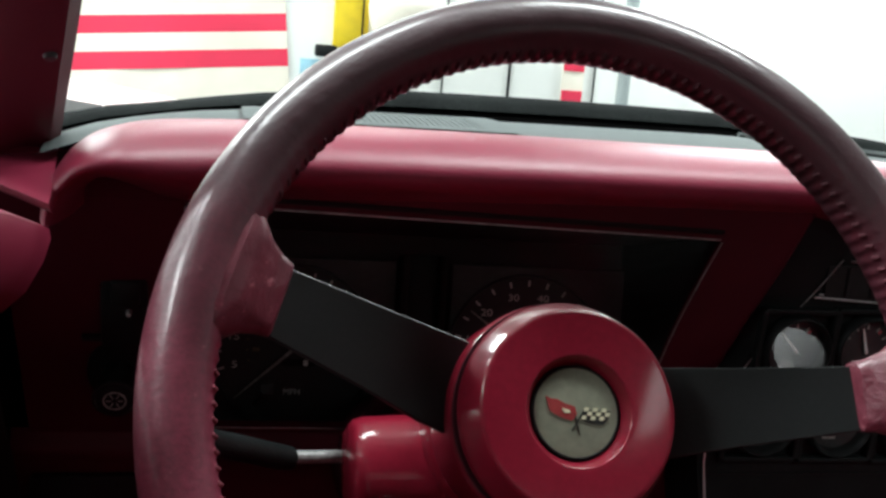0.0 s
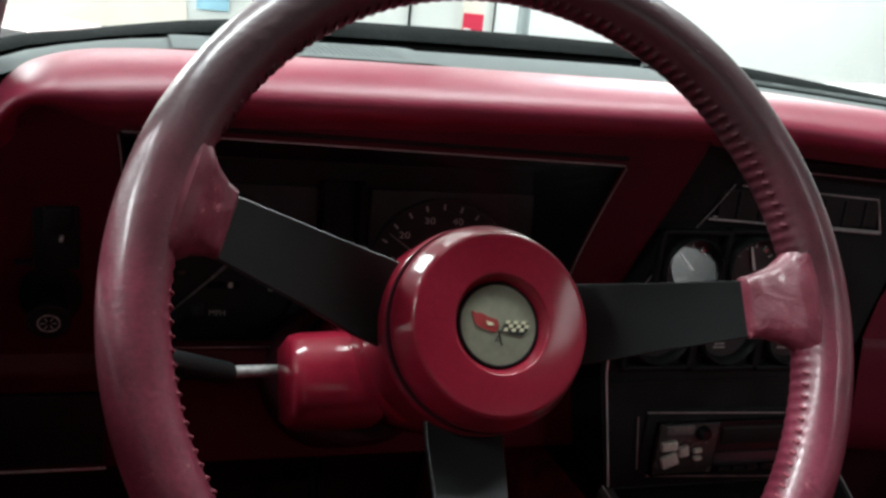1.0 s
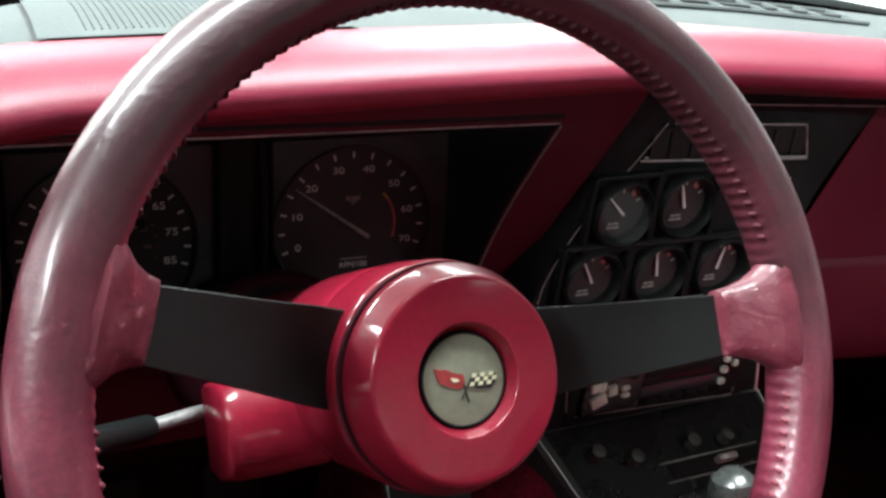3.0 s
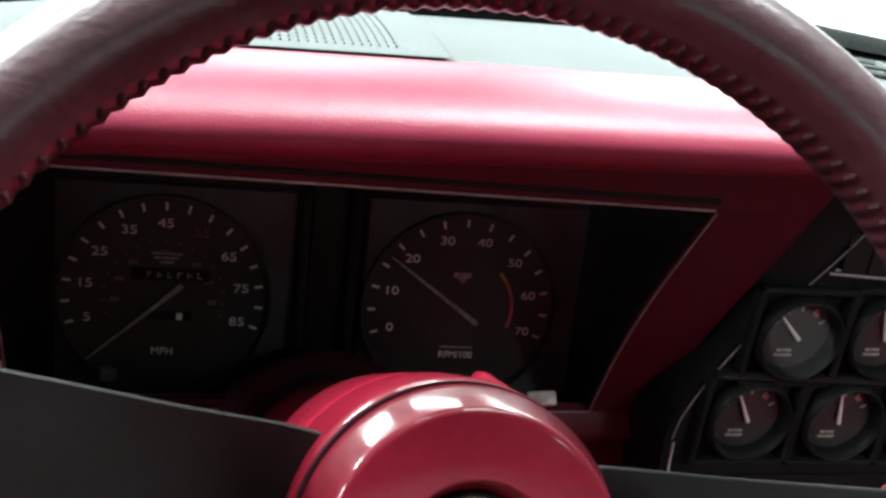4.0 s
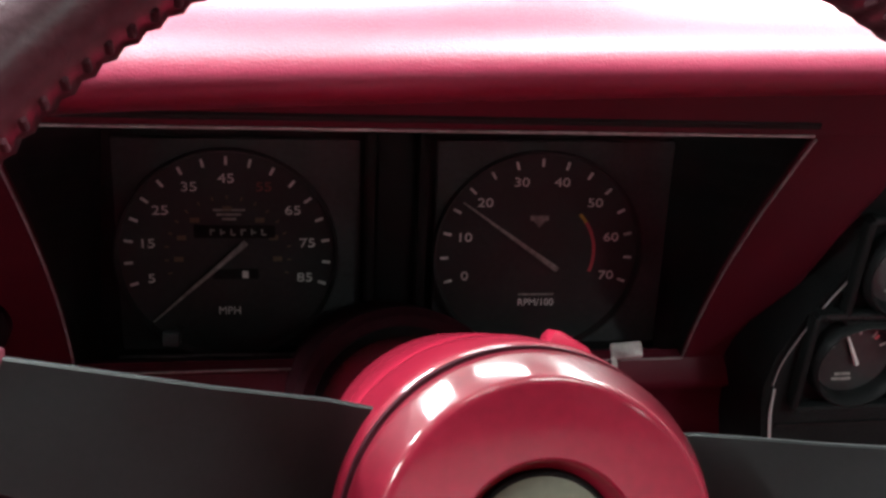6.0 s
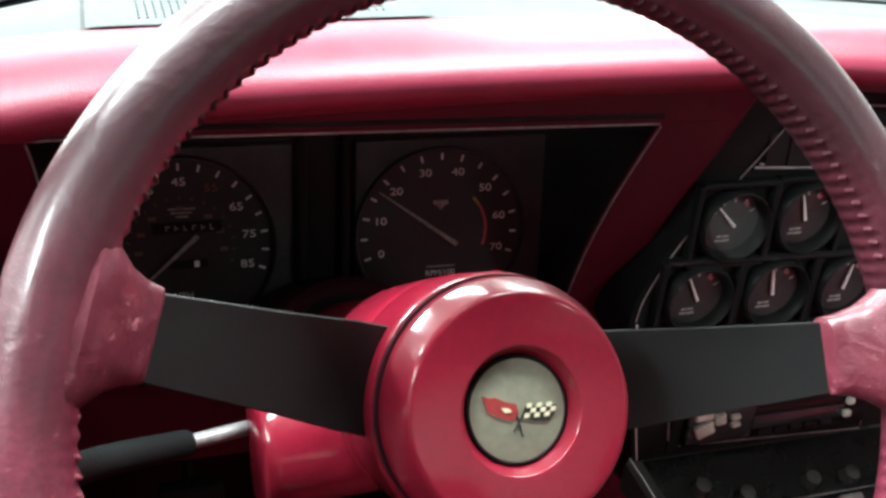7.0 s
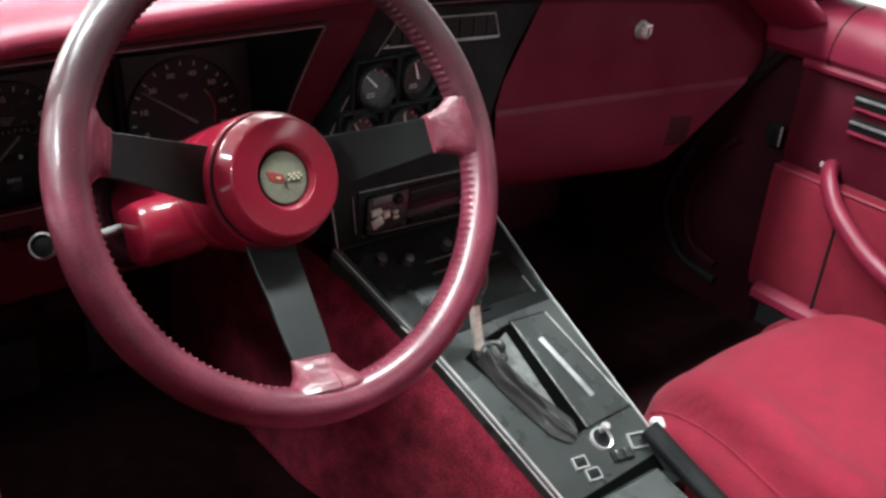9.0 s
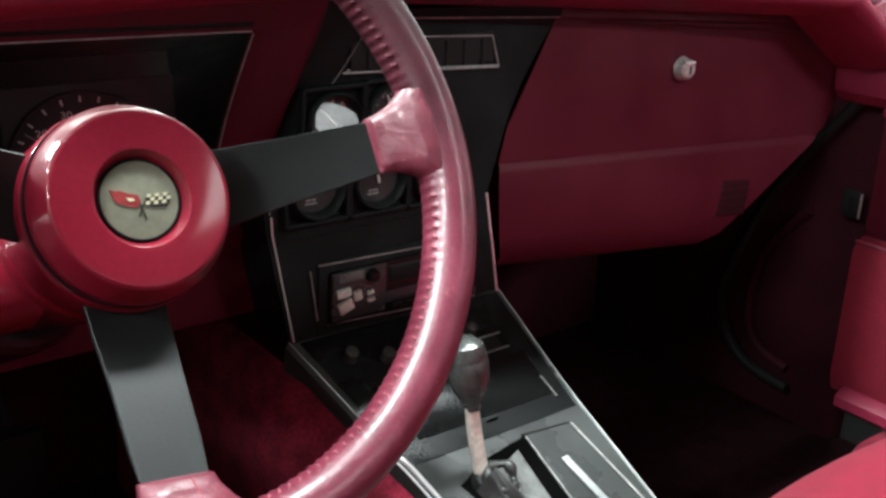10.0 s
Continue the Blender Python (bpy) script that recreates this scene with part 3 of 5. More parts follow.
def hood_edge(t):
    """The free right-hand edge of the red hood beside the gauge panel."""
    return float(np.interp(t, (-0.15, 0.065, 0.19, 0.32, 0.41, 0.60, 0.72, 0.86, 1.04), (-0.1275, -0.1305, -0.1335, -0.1370, -0.1395, -0.1425, -0.1420, -0.1390, -0.1335)))


def surround(d):
    """Red frame round the instrument opening, its sides bowed and its right edge rolled."""
    bm = bmesh.new()
    ts = [i / 24 for i in range(25)]

    def lip(t):
        e = hood_edge(t)
        return [on_bezel(e - 0.004, t, 0.0), on_bezel(e, t, -0.0008), on_bezel(e + 0.0030, t, -0.0032), on_bezel(e + 0.0042, t, -0.0075)]

    grid([[on_bezel(-0.628, t, 0.0), on_bezel(open_left(t) - 0.003, t, 0.0), on_bezel(open_left(t), t, -0.0015), on_bezel(open_left(t), t, -0.006)] for t in ts], bm=bm)
    grid([[on_bezel(open_right(t), t, -0.006), on_bezel(open_right(t), t, -0.0015), on_bezel(open_right(t) + 0.003, t, 0.0)] + lip(t) for t in ts], bm=bm)
    for t0, t1, inner in ((-0.15, -0.0005, 1), (1.0005, 1.04, 0)):
        edge = [t0 + (t1 - t0) * k / 3 for k in range(4)]
        grid([[on_bezel(-0.628, t, 0.0)] + [on_bezel(x, t, 0.0) for x in np.linspace(-0.53, -0.20, 6)] + lip(t) for t in edge], bm=bm)
        t = t1 if inner else t0
        grid([[on_bezel(x, t, 0.0), on_bezel(x, t, -0.006)] for x in np.linspace(-0.528, -0.185, 8)], bm=bm)
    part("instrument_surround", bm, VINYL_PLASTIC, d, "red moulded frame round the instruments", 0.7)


def lower_panel(d):
    rows = []
    for x in np.linspace(-0.64, -0.13, 20):
        rows.append([(x, 0.306, 0.668), (x, 0.300, 0.655), (x, 0.300, 0.650), (x, 0.312, 0.640), (x, 0.318, 0.620), (x, 0.320, 0.574), (x, 0.323, 0.565), (x, 0.335, 0.561), (x, 0.40, 0.561)])
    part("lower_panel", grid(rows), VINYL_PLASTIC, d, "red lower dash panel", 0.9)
    pocket = part("side_panel", box(-0.580, 0.3155, 0.6020, 0.098, 0.012, 0.058, 0.003), BLACK, d, "dark rectangular panel with a bright lower edge")
    part("panel_trim", box(-0.580, 0.3085, 0.5715, 0.100, 0.003, 0.002, 0.0006), DULL_CHROME, pocket)
    slot = part("slide_control", box(-0.470, 0.305, 0.6500, 0.036, 0.016, 0.012, 0.005), BLACK_DEEP, d, "black slide control")
    part("slide_tip", lathe(((0.0, 0.004), (0.003, 0.003), (0.0042, 0.0), (0.0042, -0.004)), 20, face_frame(-0.481, 0.296, 0.6500)), BLACK, slot)


def end_panel(d):
    """The red trim that runs from the pad's outer end to the door pillar, with a sharp lower edge."""
    rows = []
    for f in (0.0, 0.05, 0.12, 0.25, 0.5, 0.8, 1.0):
        x, y, z = -0.5865 - 0.094 * f, 0.1020 + 0.104 * f, 0.8600 + 0.012 * f
        rows.append([(x - 0.012, y + 0.120, z + 0.026), (x - 0.008, y + 0.085, z + 0.018), (x - 0.004, y + 0.045, z + 0.009), (x, y + 0.006, z + 0.0022), (x, y, z), (x, y + 0.003, z - 0.0030), (x, y + 0.012, z - 0.0065), (x, y + 0.04, z - 0.012)])
    part("end_panel", grid(rows), VINYL, d, "red trim at the outer end of the dash", 0.7)


def light_switch():
    m = face_frame(-0.567, 0.259, 0.721, -20)
    s = thing("light_switch", "round black headlamp switch knob beside the instruments", "switch", m)
    bm = lathe(((0.0, -0.02), (0.021, -0.02), (0.023, -0.012), (0.022, -0.006), (0.016, -0.004), (0.0, -0.004)), 40)
    bmesh.ops.transform(bm, matrix=Matrix.Diagonal((0.90, 1.2, 1.0, 1.0)), verts=bm.verts)
    part("socket", bm, BLACK, s)
    part("shelf", box(-0.004, 0.030, -0.008, 0.036, 0.004, 0.016, 0.0015), BLACK_SATIN, s)
    part("knob_ring", lathe(((0.0132, 0.0195), (0.0142, 0.0205), (0.0138, 0.0218), (0.0122, 0.0220)), 40), BLACK_SATIN, s)
    knob = part("knob", lathe(((0.010, -0.004), (0.0115, 0.004), (0.013, 0.012), (0.013, 0.020), (0.0115, 0.0225), (0.0, 0.0228)), 40), BLACK, s)
    bm = bmesh.new()
    lathe(((0.0062, 0.0229), (0.0062, 0.0234), (0.0072, 0.0234), (0.0072, 0.0229)), 32, bm=bm)
    for k in range(6):
        tube([polar(0.002, 60 * k, 0.0232), polar(0.0052, 60 * k, 0.0232)], 0.0004, 5, bm=bm)
    part("symbol", bm, DIM_MARK, knob)
    b = thing("panel_switch", "square black panel switch with a bright tip", "switch", face_frame(-0.5605, 0.233, 0.784, -20))
    part("plate", box(-0.002, -0.010, 0.001, 0.028, 0.056, 0.004, 0.0015), BLACK, b)
    part("rocker", box(-0.001, 0.003, 0.004, 0.017, 0.017, 0.006, 0.002), BLACK_DEEP, b)
    part("tip", lathe(((0.0, 0.005), (0.0014, 0.0045), (0.0018, 0.0)), 16, pose(0.001, -0.0115, 0.003)), TRIM, b)


def dashboard():
    d = thing("dashboard", "crimson padded dashboard with a pale grey top panel", "dashboard")
    dash_pad(d)
    top_panel(d)
    speaker_grille(d)
    defroster(d)
    surround(d)
    lower_panel(d)
    end_panel(d)
    return d


# ---- the instrument cluster ----
DIAL_LEAN, DIAL_Y, DIAL_Z, DIAL_R, SWEEP = 6.46, 0.3532, 0.7128, 0.0564, 215.8


def dial(parent, name, x, v0, v1, mid, step, words, tip, small):
    """A round instrument: face ring, ticks, numerals, needle."""
    half = (v1 - v0) / 2
    g = part(name, lathe(((0.0, -0.0035), (DIAL_R * 1.09, -0.0035), (DIAL_R * 1.10, -0.001), (DIAL_R * 1.115, 0.0015), (DIAL_R * 1.13, 0.0015), (DIAL_R * 1.135, -0.005)), 72), FACE, parent, "black round instrument with white figures")
    g.matrix_local = pose(x, 0, 0)

    def angle(v):
        return 90 + (mid - v) / half * SWEEP / 2

    bm = bmesh.new()
    v = v0
    while v <= v1 + 0.01:
        a = angle(v)
        box(0, 0, 0, 0.0048, 0.0015, 0.0006, 0, Matrix.Translation(polar(DIAL_R, a, -0.0032)) @ pose(0, 0, 0, 0, 0, a), 1, bm)
        v += 5
    part("tick_marks", bm, MARK, g, smooth=0)
    for v, word in words:
        lettering("numeral", word, 0.0076, pose(*polar(DIAL_R * 0.815, angle(v), -0.0031)) @ Matrix.Diagonal((1.28, 1, 1, 1)), MARK, g)
    a = tip
    bm = bmesh.new()
    rows = [[polar(r, a, z) + polar(wd, a + 90) * s + Vector((0, 0, h)) for s, h in ((-1, 0), (-0.6, 0.0006), (0.6, 0.0006), (1, 0))] for r, wd, z in ((-0.0145, 0.0015, 0.002), (-0.0125, 0.0018, 0.002), (0.0, 0.0014, 0.002), (0.058, 0.0005, 0.002))]
    grid(rows, bm=bm)
    part("needle", bm, DIM_MARK, g, "pale tapered needle")
    return g, angle


def instrument_cluster():
    m = face_frame(-0.3570, DIAL_Y, DIAL_Z, DIAL_LEAN, -1.2)
    c = thing("instrument_cluster", "black instrument cluster with speedometer and tachometer", "instrument cluster", m)
    inv = m.inverted()
    # housing walls from the slanted opening back to the dials
    back = [Vector((x, y, z)) for x, y, z in ((BX0 + 0.014, 0.376, 0.80), (BX0 + 0.004, 0.357, 0.645), (BX1 + 0.004, 0.353, 0.645), (BX1 + 0.002, 0.372, 0.80))]
    ts = [0.003 + 0.994 * i / 16 for i in range(17)]
    bm = bmesh.new()
    grid([[inv @ on_bezel(open_left(t) + 0.0005, t, -0.003), inv @ back[0].lerp(back[1], t)] for t in ts], bm=bm)
    grid([[inv @ on_bezel(open_right(t) - 0.0005, t, -0.003), inv @ back[3].lerp(back[2], t)] for t in ts], bm=bm)
    for t, p, q in ((0.002, back[0], back[3]), (0.998, back[1], back[2])):
        grid([[inv @ on_bezel(open_left(t) + (open_right(t) - open_left(t)) * u, t, -0.003), inv @ p.lerp(q, u)] for u in (0, 0.25, 0.5, 0.75, 1)], bm=bm)
    bm.faces.new([bm.verts.new(inv @ p) for p in back])
    part("housing", bm, BLACK, c, smooth=0)
    # bright line round the opening
    side_l = [(open_left(t), t) for t in np.linspace(0.012, 0.990, 14)]
    side_r = [(open_right(t), t) for t in np.linspace(0.012, 0.990, 14)]
    for pts in (side_l, [(open_left(0.995), 0.997), (-0.41, 0.997)], [(open_left(0) + 0.003, 0.0), (open_right(0) - 0.002, 0.0)], side_r, [(open_right(0.995), 0.997), (-0.235, 0.997)]):
        part("bright_trim", tube([inv @ on_bezel(x, t, 0.0008) for x, t in pts], 0.0007, 6), TRIM, c, "thin bright line round the opening")
    part("hood_seal", tube([inv @ on_bezel(x, -0.030, -0.0008) for x in np.linspace(open_left(0) - 0.004, open_right(0) - 0.002, 12)], 0.0024, 8), BLACK_DEEP, c, "black bead under the dash pad")
    # flat backing plates of the two instruments and the strip between
    for name, cx, wd in (("speedometer_plate", -0.4415, 0.138), ("tachometer_plate", -0.2575, 0.142)):
        part(name, box(cx + 0.3570, 0.005, -0.006, wd, 0.128, 0.004, 0.001), PLATE_BLACK, c)
    for cx in (-0.367, -0.337):
        part("divider_rib", box(cx + 0.3570, 0.0, -0.001, 0.006, 0.150, 0.012, 0.002), BLACK_DEEP, c)
    part("warning_strip", box(0.0050, 0.0, -0.006, 0.022, 0.150, 0.006, 0.001), BLACK, c)
    sp, ang = dial(c, "speedometer", -0.0912, 5, 85, 45, 5, [(v, str(v)) for v in range(5, 86, 10) if v != 55], 222.0, True)
    lettering("numeral", "55", 0.0076, pose(*polar(DIAL_R * 0.815, ang(55), -0.0031)) @ Matrix.Diagonal((1.28, 1, 1, 1)), material("gauge_faded_red", (0.22, 0.06, 0.05), 0.6), sp)
    lettering("unit", "MPH", 0.0066, pose(0.0, -0.0345, -0.0031), MARK, sp)
    odo = part("odometer", box(0.004, 0.0145, -0.0030, 0.046, 0.0075, 0.0012, 0.0004), BLACK_DEEP, sp)
    bm = bmesh.new()
    for k in range(6):
        box(-0.0135 + k * 0.0058 + 0.004, 0.0145, -0.0022, 0.0009, 0.0036, 0.0004, bm=bm)
        box(-0.0122 + k * 0.0058 + 0.004, 0.0157 - 0.0014 * (k % 3), -0.0022, 0.0020, 0.0009, 0.0004, bm=bm)
    part("counter_digits", bm, DIM_MARK, odo, smooth=0)
    trip = part("trip_counter", box(0.004, -0.0115, -0.0030, 0.026, 0.006, 0.0012, 0.0004), BLACK_DEEP, sp)
    part("trip_digit", box(0.0095, -0.0115, -0.0022, 0.0034, 0.0042, 0.0004), MARK, trip)
    bm = bmesh.new()
    for k, wd in enumerate((0.018, 0.014, 0.008)):
        box(0.001, 0.0245 + 0.003 - k * 0.0027, -0.0031, wd, 0.0012, 0.0004, bm=bm)
    part("small_print", bm, DIM_MARK, sp, smooth=0)
    dim = material("gauge_dim_marking", (0.16, 0.12, 0.07), 0.6)
    for v in (10, 20, 30, 45, 60, 70, 80):
        p = polar(DIAL_R * 0.50, ang(v), -0.0031)
        part("inner_figure", box(p.x, p.y, p.z, 0.0052, 0.0028, 0.0004), dim, sp, smooth=0)
    for v in range(5, 86, 5):
        part("inner_tick", box(0, 0, 0, 0.0022, 0.0008, 0.0004, 0, Matrix.Translation(polar(DIAL_R * 0.62, ang(v), -0.0031)) @ pose(0, 0, 0, 0, 0, ang(v)), 1), dim, sp, smooth=0)
    ta, ang = dial(c, "tachometer", 0.0913, 0, 70, 35, 5, [(v, str(v)) for v in range(0, 71, 10)], 144.5, False)
    lettering("unit", "RPM/100", 0.0062, pose(0.001, -0.0315, -0.0031), MARK, ta)
    part("small_print", box(0.001, -0.0262, -0.0031, 0.022, 0.0011, 0.0004), DIM_MARK, ta, smooth=0)
    for name, v0, v1, mat in (("yellow_band", 49.5, 53, YELLOW_MARK), ("red_band", 53, 70.5, RED_MARK)):
        bm = bmesh.new()
        grid([[polar(DIAL_R * r, ang(v), -0.0030) for r in (0.60, 0.635)] for v in np.linspace(v0, v1, 16)], bm=bm)
        part(name, bm, mat, ta)
    bm = bmesh.new()
    box(0.0, 0.0225, -0.0031, 0.011, 0.0030, 0.0005, bm=bm)
    prism([(-0.0035, 0.0208), (0.0035, 0.0208), (0.0, 0.0165)], 0.0005, pose(0, 0, -0.0033), bm=bm)
    part("seat_belt_symbol", bm, DIM_MARK, ta, smooth=0)
    # reset stem and screws along the bottom
    stem = [inv @ Vector(p) for p in ((-0.4760, 0.345, 0.672), (-0.4738, 0.302, 0.693), (-0.4716, 0.2655, 0.7125))]
    part("reset_stem", tube(stem, [0.0022, 0.0024, 0.0036], 12), BLACK_DEEP, c, "black trip reset stem")
    part("stem_cap", box(0, 0, 0, 0.0085, 0.0075, 0.0050, 0.0012, Matrix.Translation(stem[2])), BLACK, c)
    part("stem_guide", box(-0.1035, -0.0690, 0.020, 0.0075, 0.0065, 0.010, 0.0012), BLACK_DEEP, c)
    for y, z, g in ((-0.0600, 0.0040, 0.0010), (-0.0665, 0.0180, 0.0014), (-0.0690, 0.0260, 0.0010)):
        part("shelf_ridge", box(-0.0910, y, z, 0.128, g, 0.0030, 0.0004), TRIM, c, "thin glossy ridge under the dials")
    part("bottom_shelf", box(-0.085, -0.072, 0.010, 0.150, 0.006, 0.030, 0.002), BLACK, c)
    spot = inv @ Vector((-0.2650, 0.192, 0.7430))
    clip = part("clip", box(0, 0, 0, 0.0145, 0.0075, 0.0030, 0.0012, Matrix.Translation(spot) @ pose(0, 0, 0, -32, 0, 4)), DULL_CHROME, c, "small bright metal clip")
    part("clip_lug", box(-0.0062, -0.0048, 0.0, 0.0026, 0.0055, 0.0026, 0.0008, Matrix.Translation(spot) @ pose(0, 0, 0, -32, 0, 4)), DULL_CHROME, clip)
    part("clip_stalk", tube([spot, spot.lerp(inv @ on_bezel(-0.236, 1.02), 0.5) + Vector((0, -0.004, 0)), inv @ on_bezel(-0.236, 1.02)], 0.0016, 6), BLACK_DEEP, clip)
    bm = bmesh.new()
    v = [bm.verts.new(inv @ on_bezel(x, t, -0.006)) for x, t in ((BX0 + 0.009, 0.01), (BX0 + 0.009, 0.99), (BX1 - 0.006, 0.99), (BX1 - 0.006, 0.01))]
    bm.faces.new(v)
    lens = part("lens", bm, LENS, c, "clear slanted lens", 0)
    lens.visible_shadow = False
    return c


# ---- the centre stack ----
STACK_LEFT = [(-0.136, 0.5575), (-0.1595, 0.668), (-0.1605, 0.683), (-0.1575, 0.700), (-0.1460, 0.726), (-0.1330, 0.748), (-0.1100, 0.7775), (-0.0920, 0.800), (-0.0760, 0.822), (-0.0620, 0.842)]
STACK_RIGHT = [(0.152, 0.838), (0.1375, 0.818), (0.1225, 0.795), (0.1060, 0.767), (0.0960, 0.744), (0.0885, 0.718), (0.0755, 0.666), (0.1005, 0.5505)]
STACK = STACK_LEFT[::-1][:1] + STACK_RIGHT + STACK_LEFT[:-1]
STACK_LEAN = -2.6


def stack_at(x, z, h=0.0):
    return Vector((x, 0.2565 - (z - 0.5575) * 0.0455 - h, z))


def small_gauge(parent, x, z, tip, first, r=0.0252):
    g = part("gauge", lathe(((0.0, 0.0015), (r * 0.88, 0.0015)), 48), FACE, parent, "small round black gauge with a white needle")
    p = stack_at(x, z)
    g.matrix_local = pose(p.x, p.y, p.z, 90 - STACK_LEAN)
    bm = bmesh.new()
    for k in range(5):
        a = 150 - k * 30
        box(0, 0, 0, 0.0040, 0.0012, 0.0004, 0, Matrix.Translation(polar(r * 0.68, a, 0.0022)) @ pose(0, 0, 0, 0, 0, a), 1, bm)
    box(-0.004, -0.010, 0.0022, 0.009, 0.0016, 0.0004, bm=bm)
    box(-0.004, -0.0132, 0.0022, 0.011, 0.0016, 0.0004, bm=bm)
    part("marks", bm, DIM_MARK, g, smooth=0)
    part("shroud", lathe(((r * 0.86, 0.0008), (r * 0.87, 0.006), (r * 0.92, 0.0105), (r * 0.97, 0.0118), (r * 1.01, 0.0112), (r * 1.05, 0.0060), (r * 1.06, 0.0)), 48), BLACK, g, "deep black ring", 0.9)
    part("red_mark", box(0, 0, 0, 0.0030, 0.0016, 0.0004, 0, Matrix.Translation(polar(r * 0.66, 52, 0.0022)) @ pose(0, 0, 0, 0, 0, 52), 1), RED_MARK, g, smooth=0)
    part("needle", tube([polar(0.003, tip + 180, 0.004), polar(r * 0.66, tip, 0.004)], [0.0014, 0.0007], 6), MARK, g)
    if first:
        lens = part("lens", lathe(((0.0, 0.0), (r * 0.80, 0.0)), 40, pose(0, 0, 0.0100, -28, 0, 0)), FLAT_LENS, g, "flat lens catching the light", 0)
    else:
        lens = part("lens", lathe(((0.0, 0.0108), (r * 0.3, 0.0104), (r * 0.6, 0.0092), (r * 0.9, 0.0068)), 40), DOME, g)
    lens.visible_shadow = False
    # square raised surround
    bm = bmesh.new()
    s = r * 1.17
    for cx, cy, sx, sy in ((0, s, 2 * s, 0.004), (0, -s, 2 * s, 0.004), (s, 0, 0.004, 2 * s), (-s, 0, 0.004, 2 * s)):
        box(cx, cy, 0.0040, sx, sy, 0.008, 0.0014, None, 2, bm)
    part("square_rim", bm, STACK_BLACK, g, smooth=0)
    return g


def centre_stack():
    c = thing("gauge_panel", "black centre panel with five small gauges and an air vent", "gauge panel")
    m = Matrix.Translation((0, 0.2565 + 0.5575 * 0.0455, 0)) @ pose(0, 0, 0, 90 - STACK_LEAN)
    k = 1 / math.cos(radians(2.6))
    part("panel", prism([(x, z * k) for x, z in STACK], -0.085, m, 0.0), STACK_BLACK, c, smooth=0)
    line = [(x + 0.0035, z) for x, z in STACK_LEFT[2:9]]
    part("edge_trim", tube(spline([stack_at(x, z, 0.0020) for x, z in line], 4), 0.0005, 8), TRIM, c, "thin dulled edging")
    for pts, r, mat in (([(-0.1550, 0.680), (-0.1540, 0.664), (-0.1335, 0.560)], 0.0009, CHROME), ([(0.0735, 0.664), (0.0985, 0.552)], 0.0013, CHROME), ([(-0.066, 0.8365), (0.146, 0.8255)], 0.0007, TRIM)):
        part("edge_trim", tube([stack_at(x, z, 0.0012) for x, z in pts], r, 8), mat, c, "thin chrome edging")
    wall = []
    zs, xs = [z for x, z in STACK_LEFT], [x for x, z in STACK_LEFT]
    for t in np.linspace(-0.12, 1.03, 30):
        a = on_bezel(hood_edge(t) + 0.0042, t, -0.0070)
        b = stack_at(float(np.interp(a.z, zs, xs)) + 0.001, a.z, 0.0005)
        wall.append([a, a.lerp(b, 0.35), a.lerp(b, 0.7), b])
    part("side_wall", grid(wall), STACK_BLACK, c, "black wall between the hood and the gauges", 0.8)
    v = part("air_vent", box(0.0, 0.0, 0.0, 0.150, 0.002, 0.026), BLACK_DEEP, c)
    v.location = stack_at(-0.008, 0.8045, 0.0015)
    bm = bmesh.new()
    corners = [(-0.0865, 0.7958), (0.0748, 0.7867), (0.0650, 0.8140), (-0.0660, 0.8212)]
    for a, b in ((0, 1), (1, 2), (2, 3)):
        tube([stack_at(*corners[a], 0.002), stack_at(*corners[b], 0.002)], 0.0008, 6, bm=bm)
    part("vent_frame", bm, TRIM, c, "bright frame of the air vent")
    part("vent_sill", tube([stack_at(-0.0905, 0.7940, 0.0030), stack_at(0.0740, 0.7855, 0.0030)], 0.0009, 8), TRIM, c, "bright strip under the air vent")
    part("gauge_ledge", tube([stack_at(-0.1400, 0.7283, 0.0060), stack_at(0.0400, 0.7232, 0.0060)], 0.0026, 8), BLACK_GLOSS, c, "black ledge between the rows of gauges")
    for i in range(7):
        s = part("vent_slat", box(0, 0, 0, 0.003, 0.010, 0.022, 0.0008), BLACK, c, smooth=0)
        s.location = stack_at(-0.066 + i * 0.020, 0.8055 - i * 0.0008, -0.001)
    for x, z, tip in ((-0.0990, 0.7545, 135), (-0.0415, 0.7560, 108), (-0.1145, 0.6995, 118), (-0.0525, 0.6985, 101), (0.0090, 0.6975, 80)):
        small_gauge(c, x, z, tip, x == -0.0990)
    bm = bmesh.new()
    box(0, 0.0, 0.0, 0.225, 0.003, 0.0012, bm=bm)
    seam = part("panel_seam", bm, BLACK_DEEP, c, smooth=0)
    seam.location = stack_at(-0.036, 0.655, 0.0)
    return c


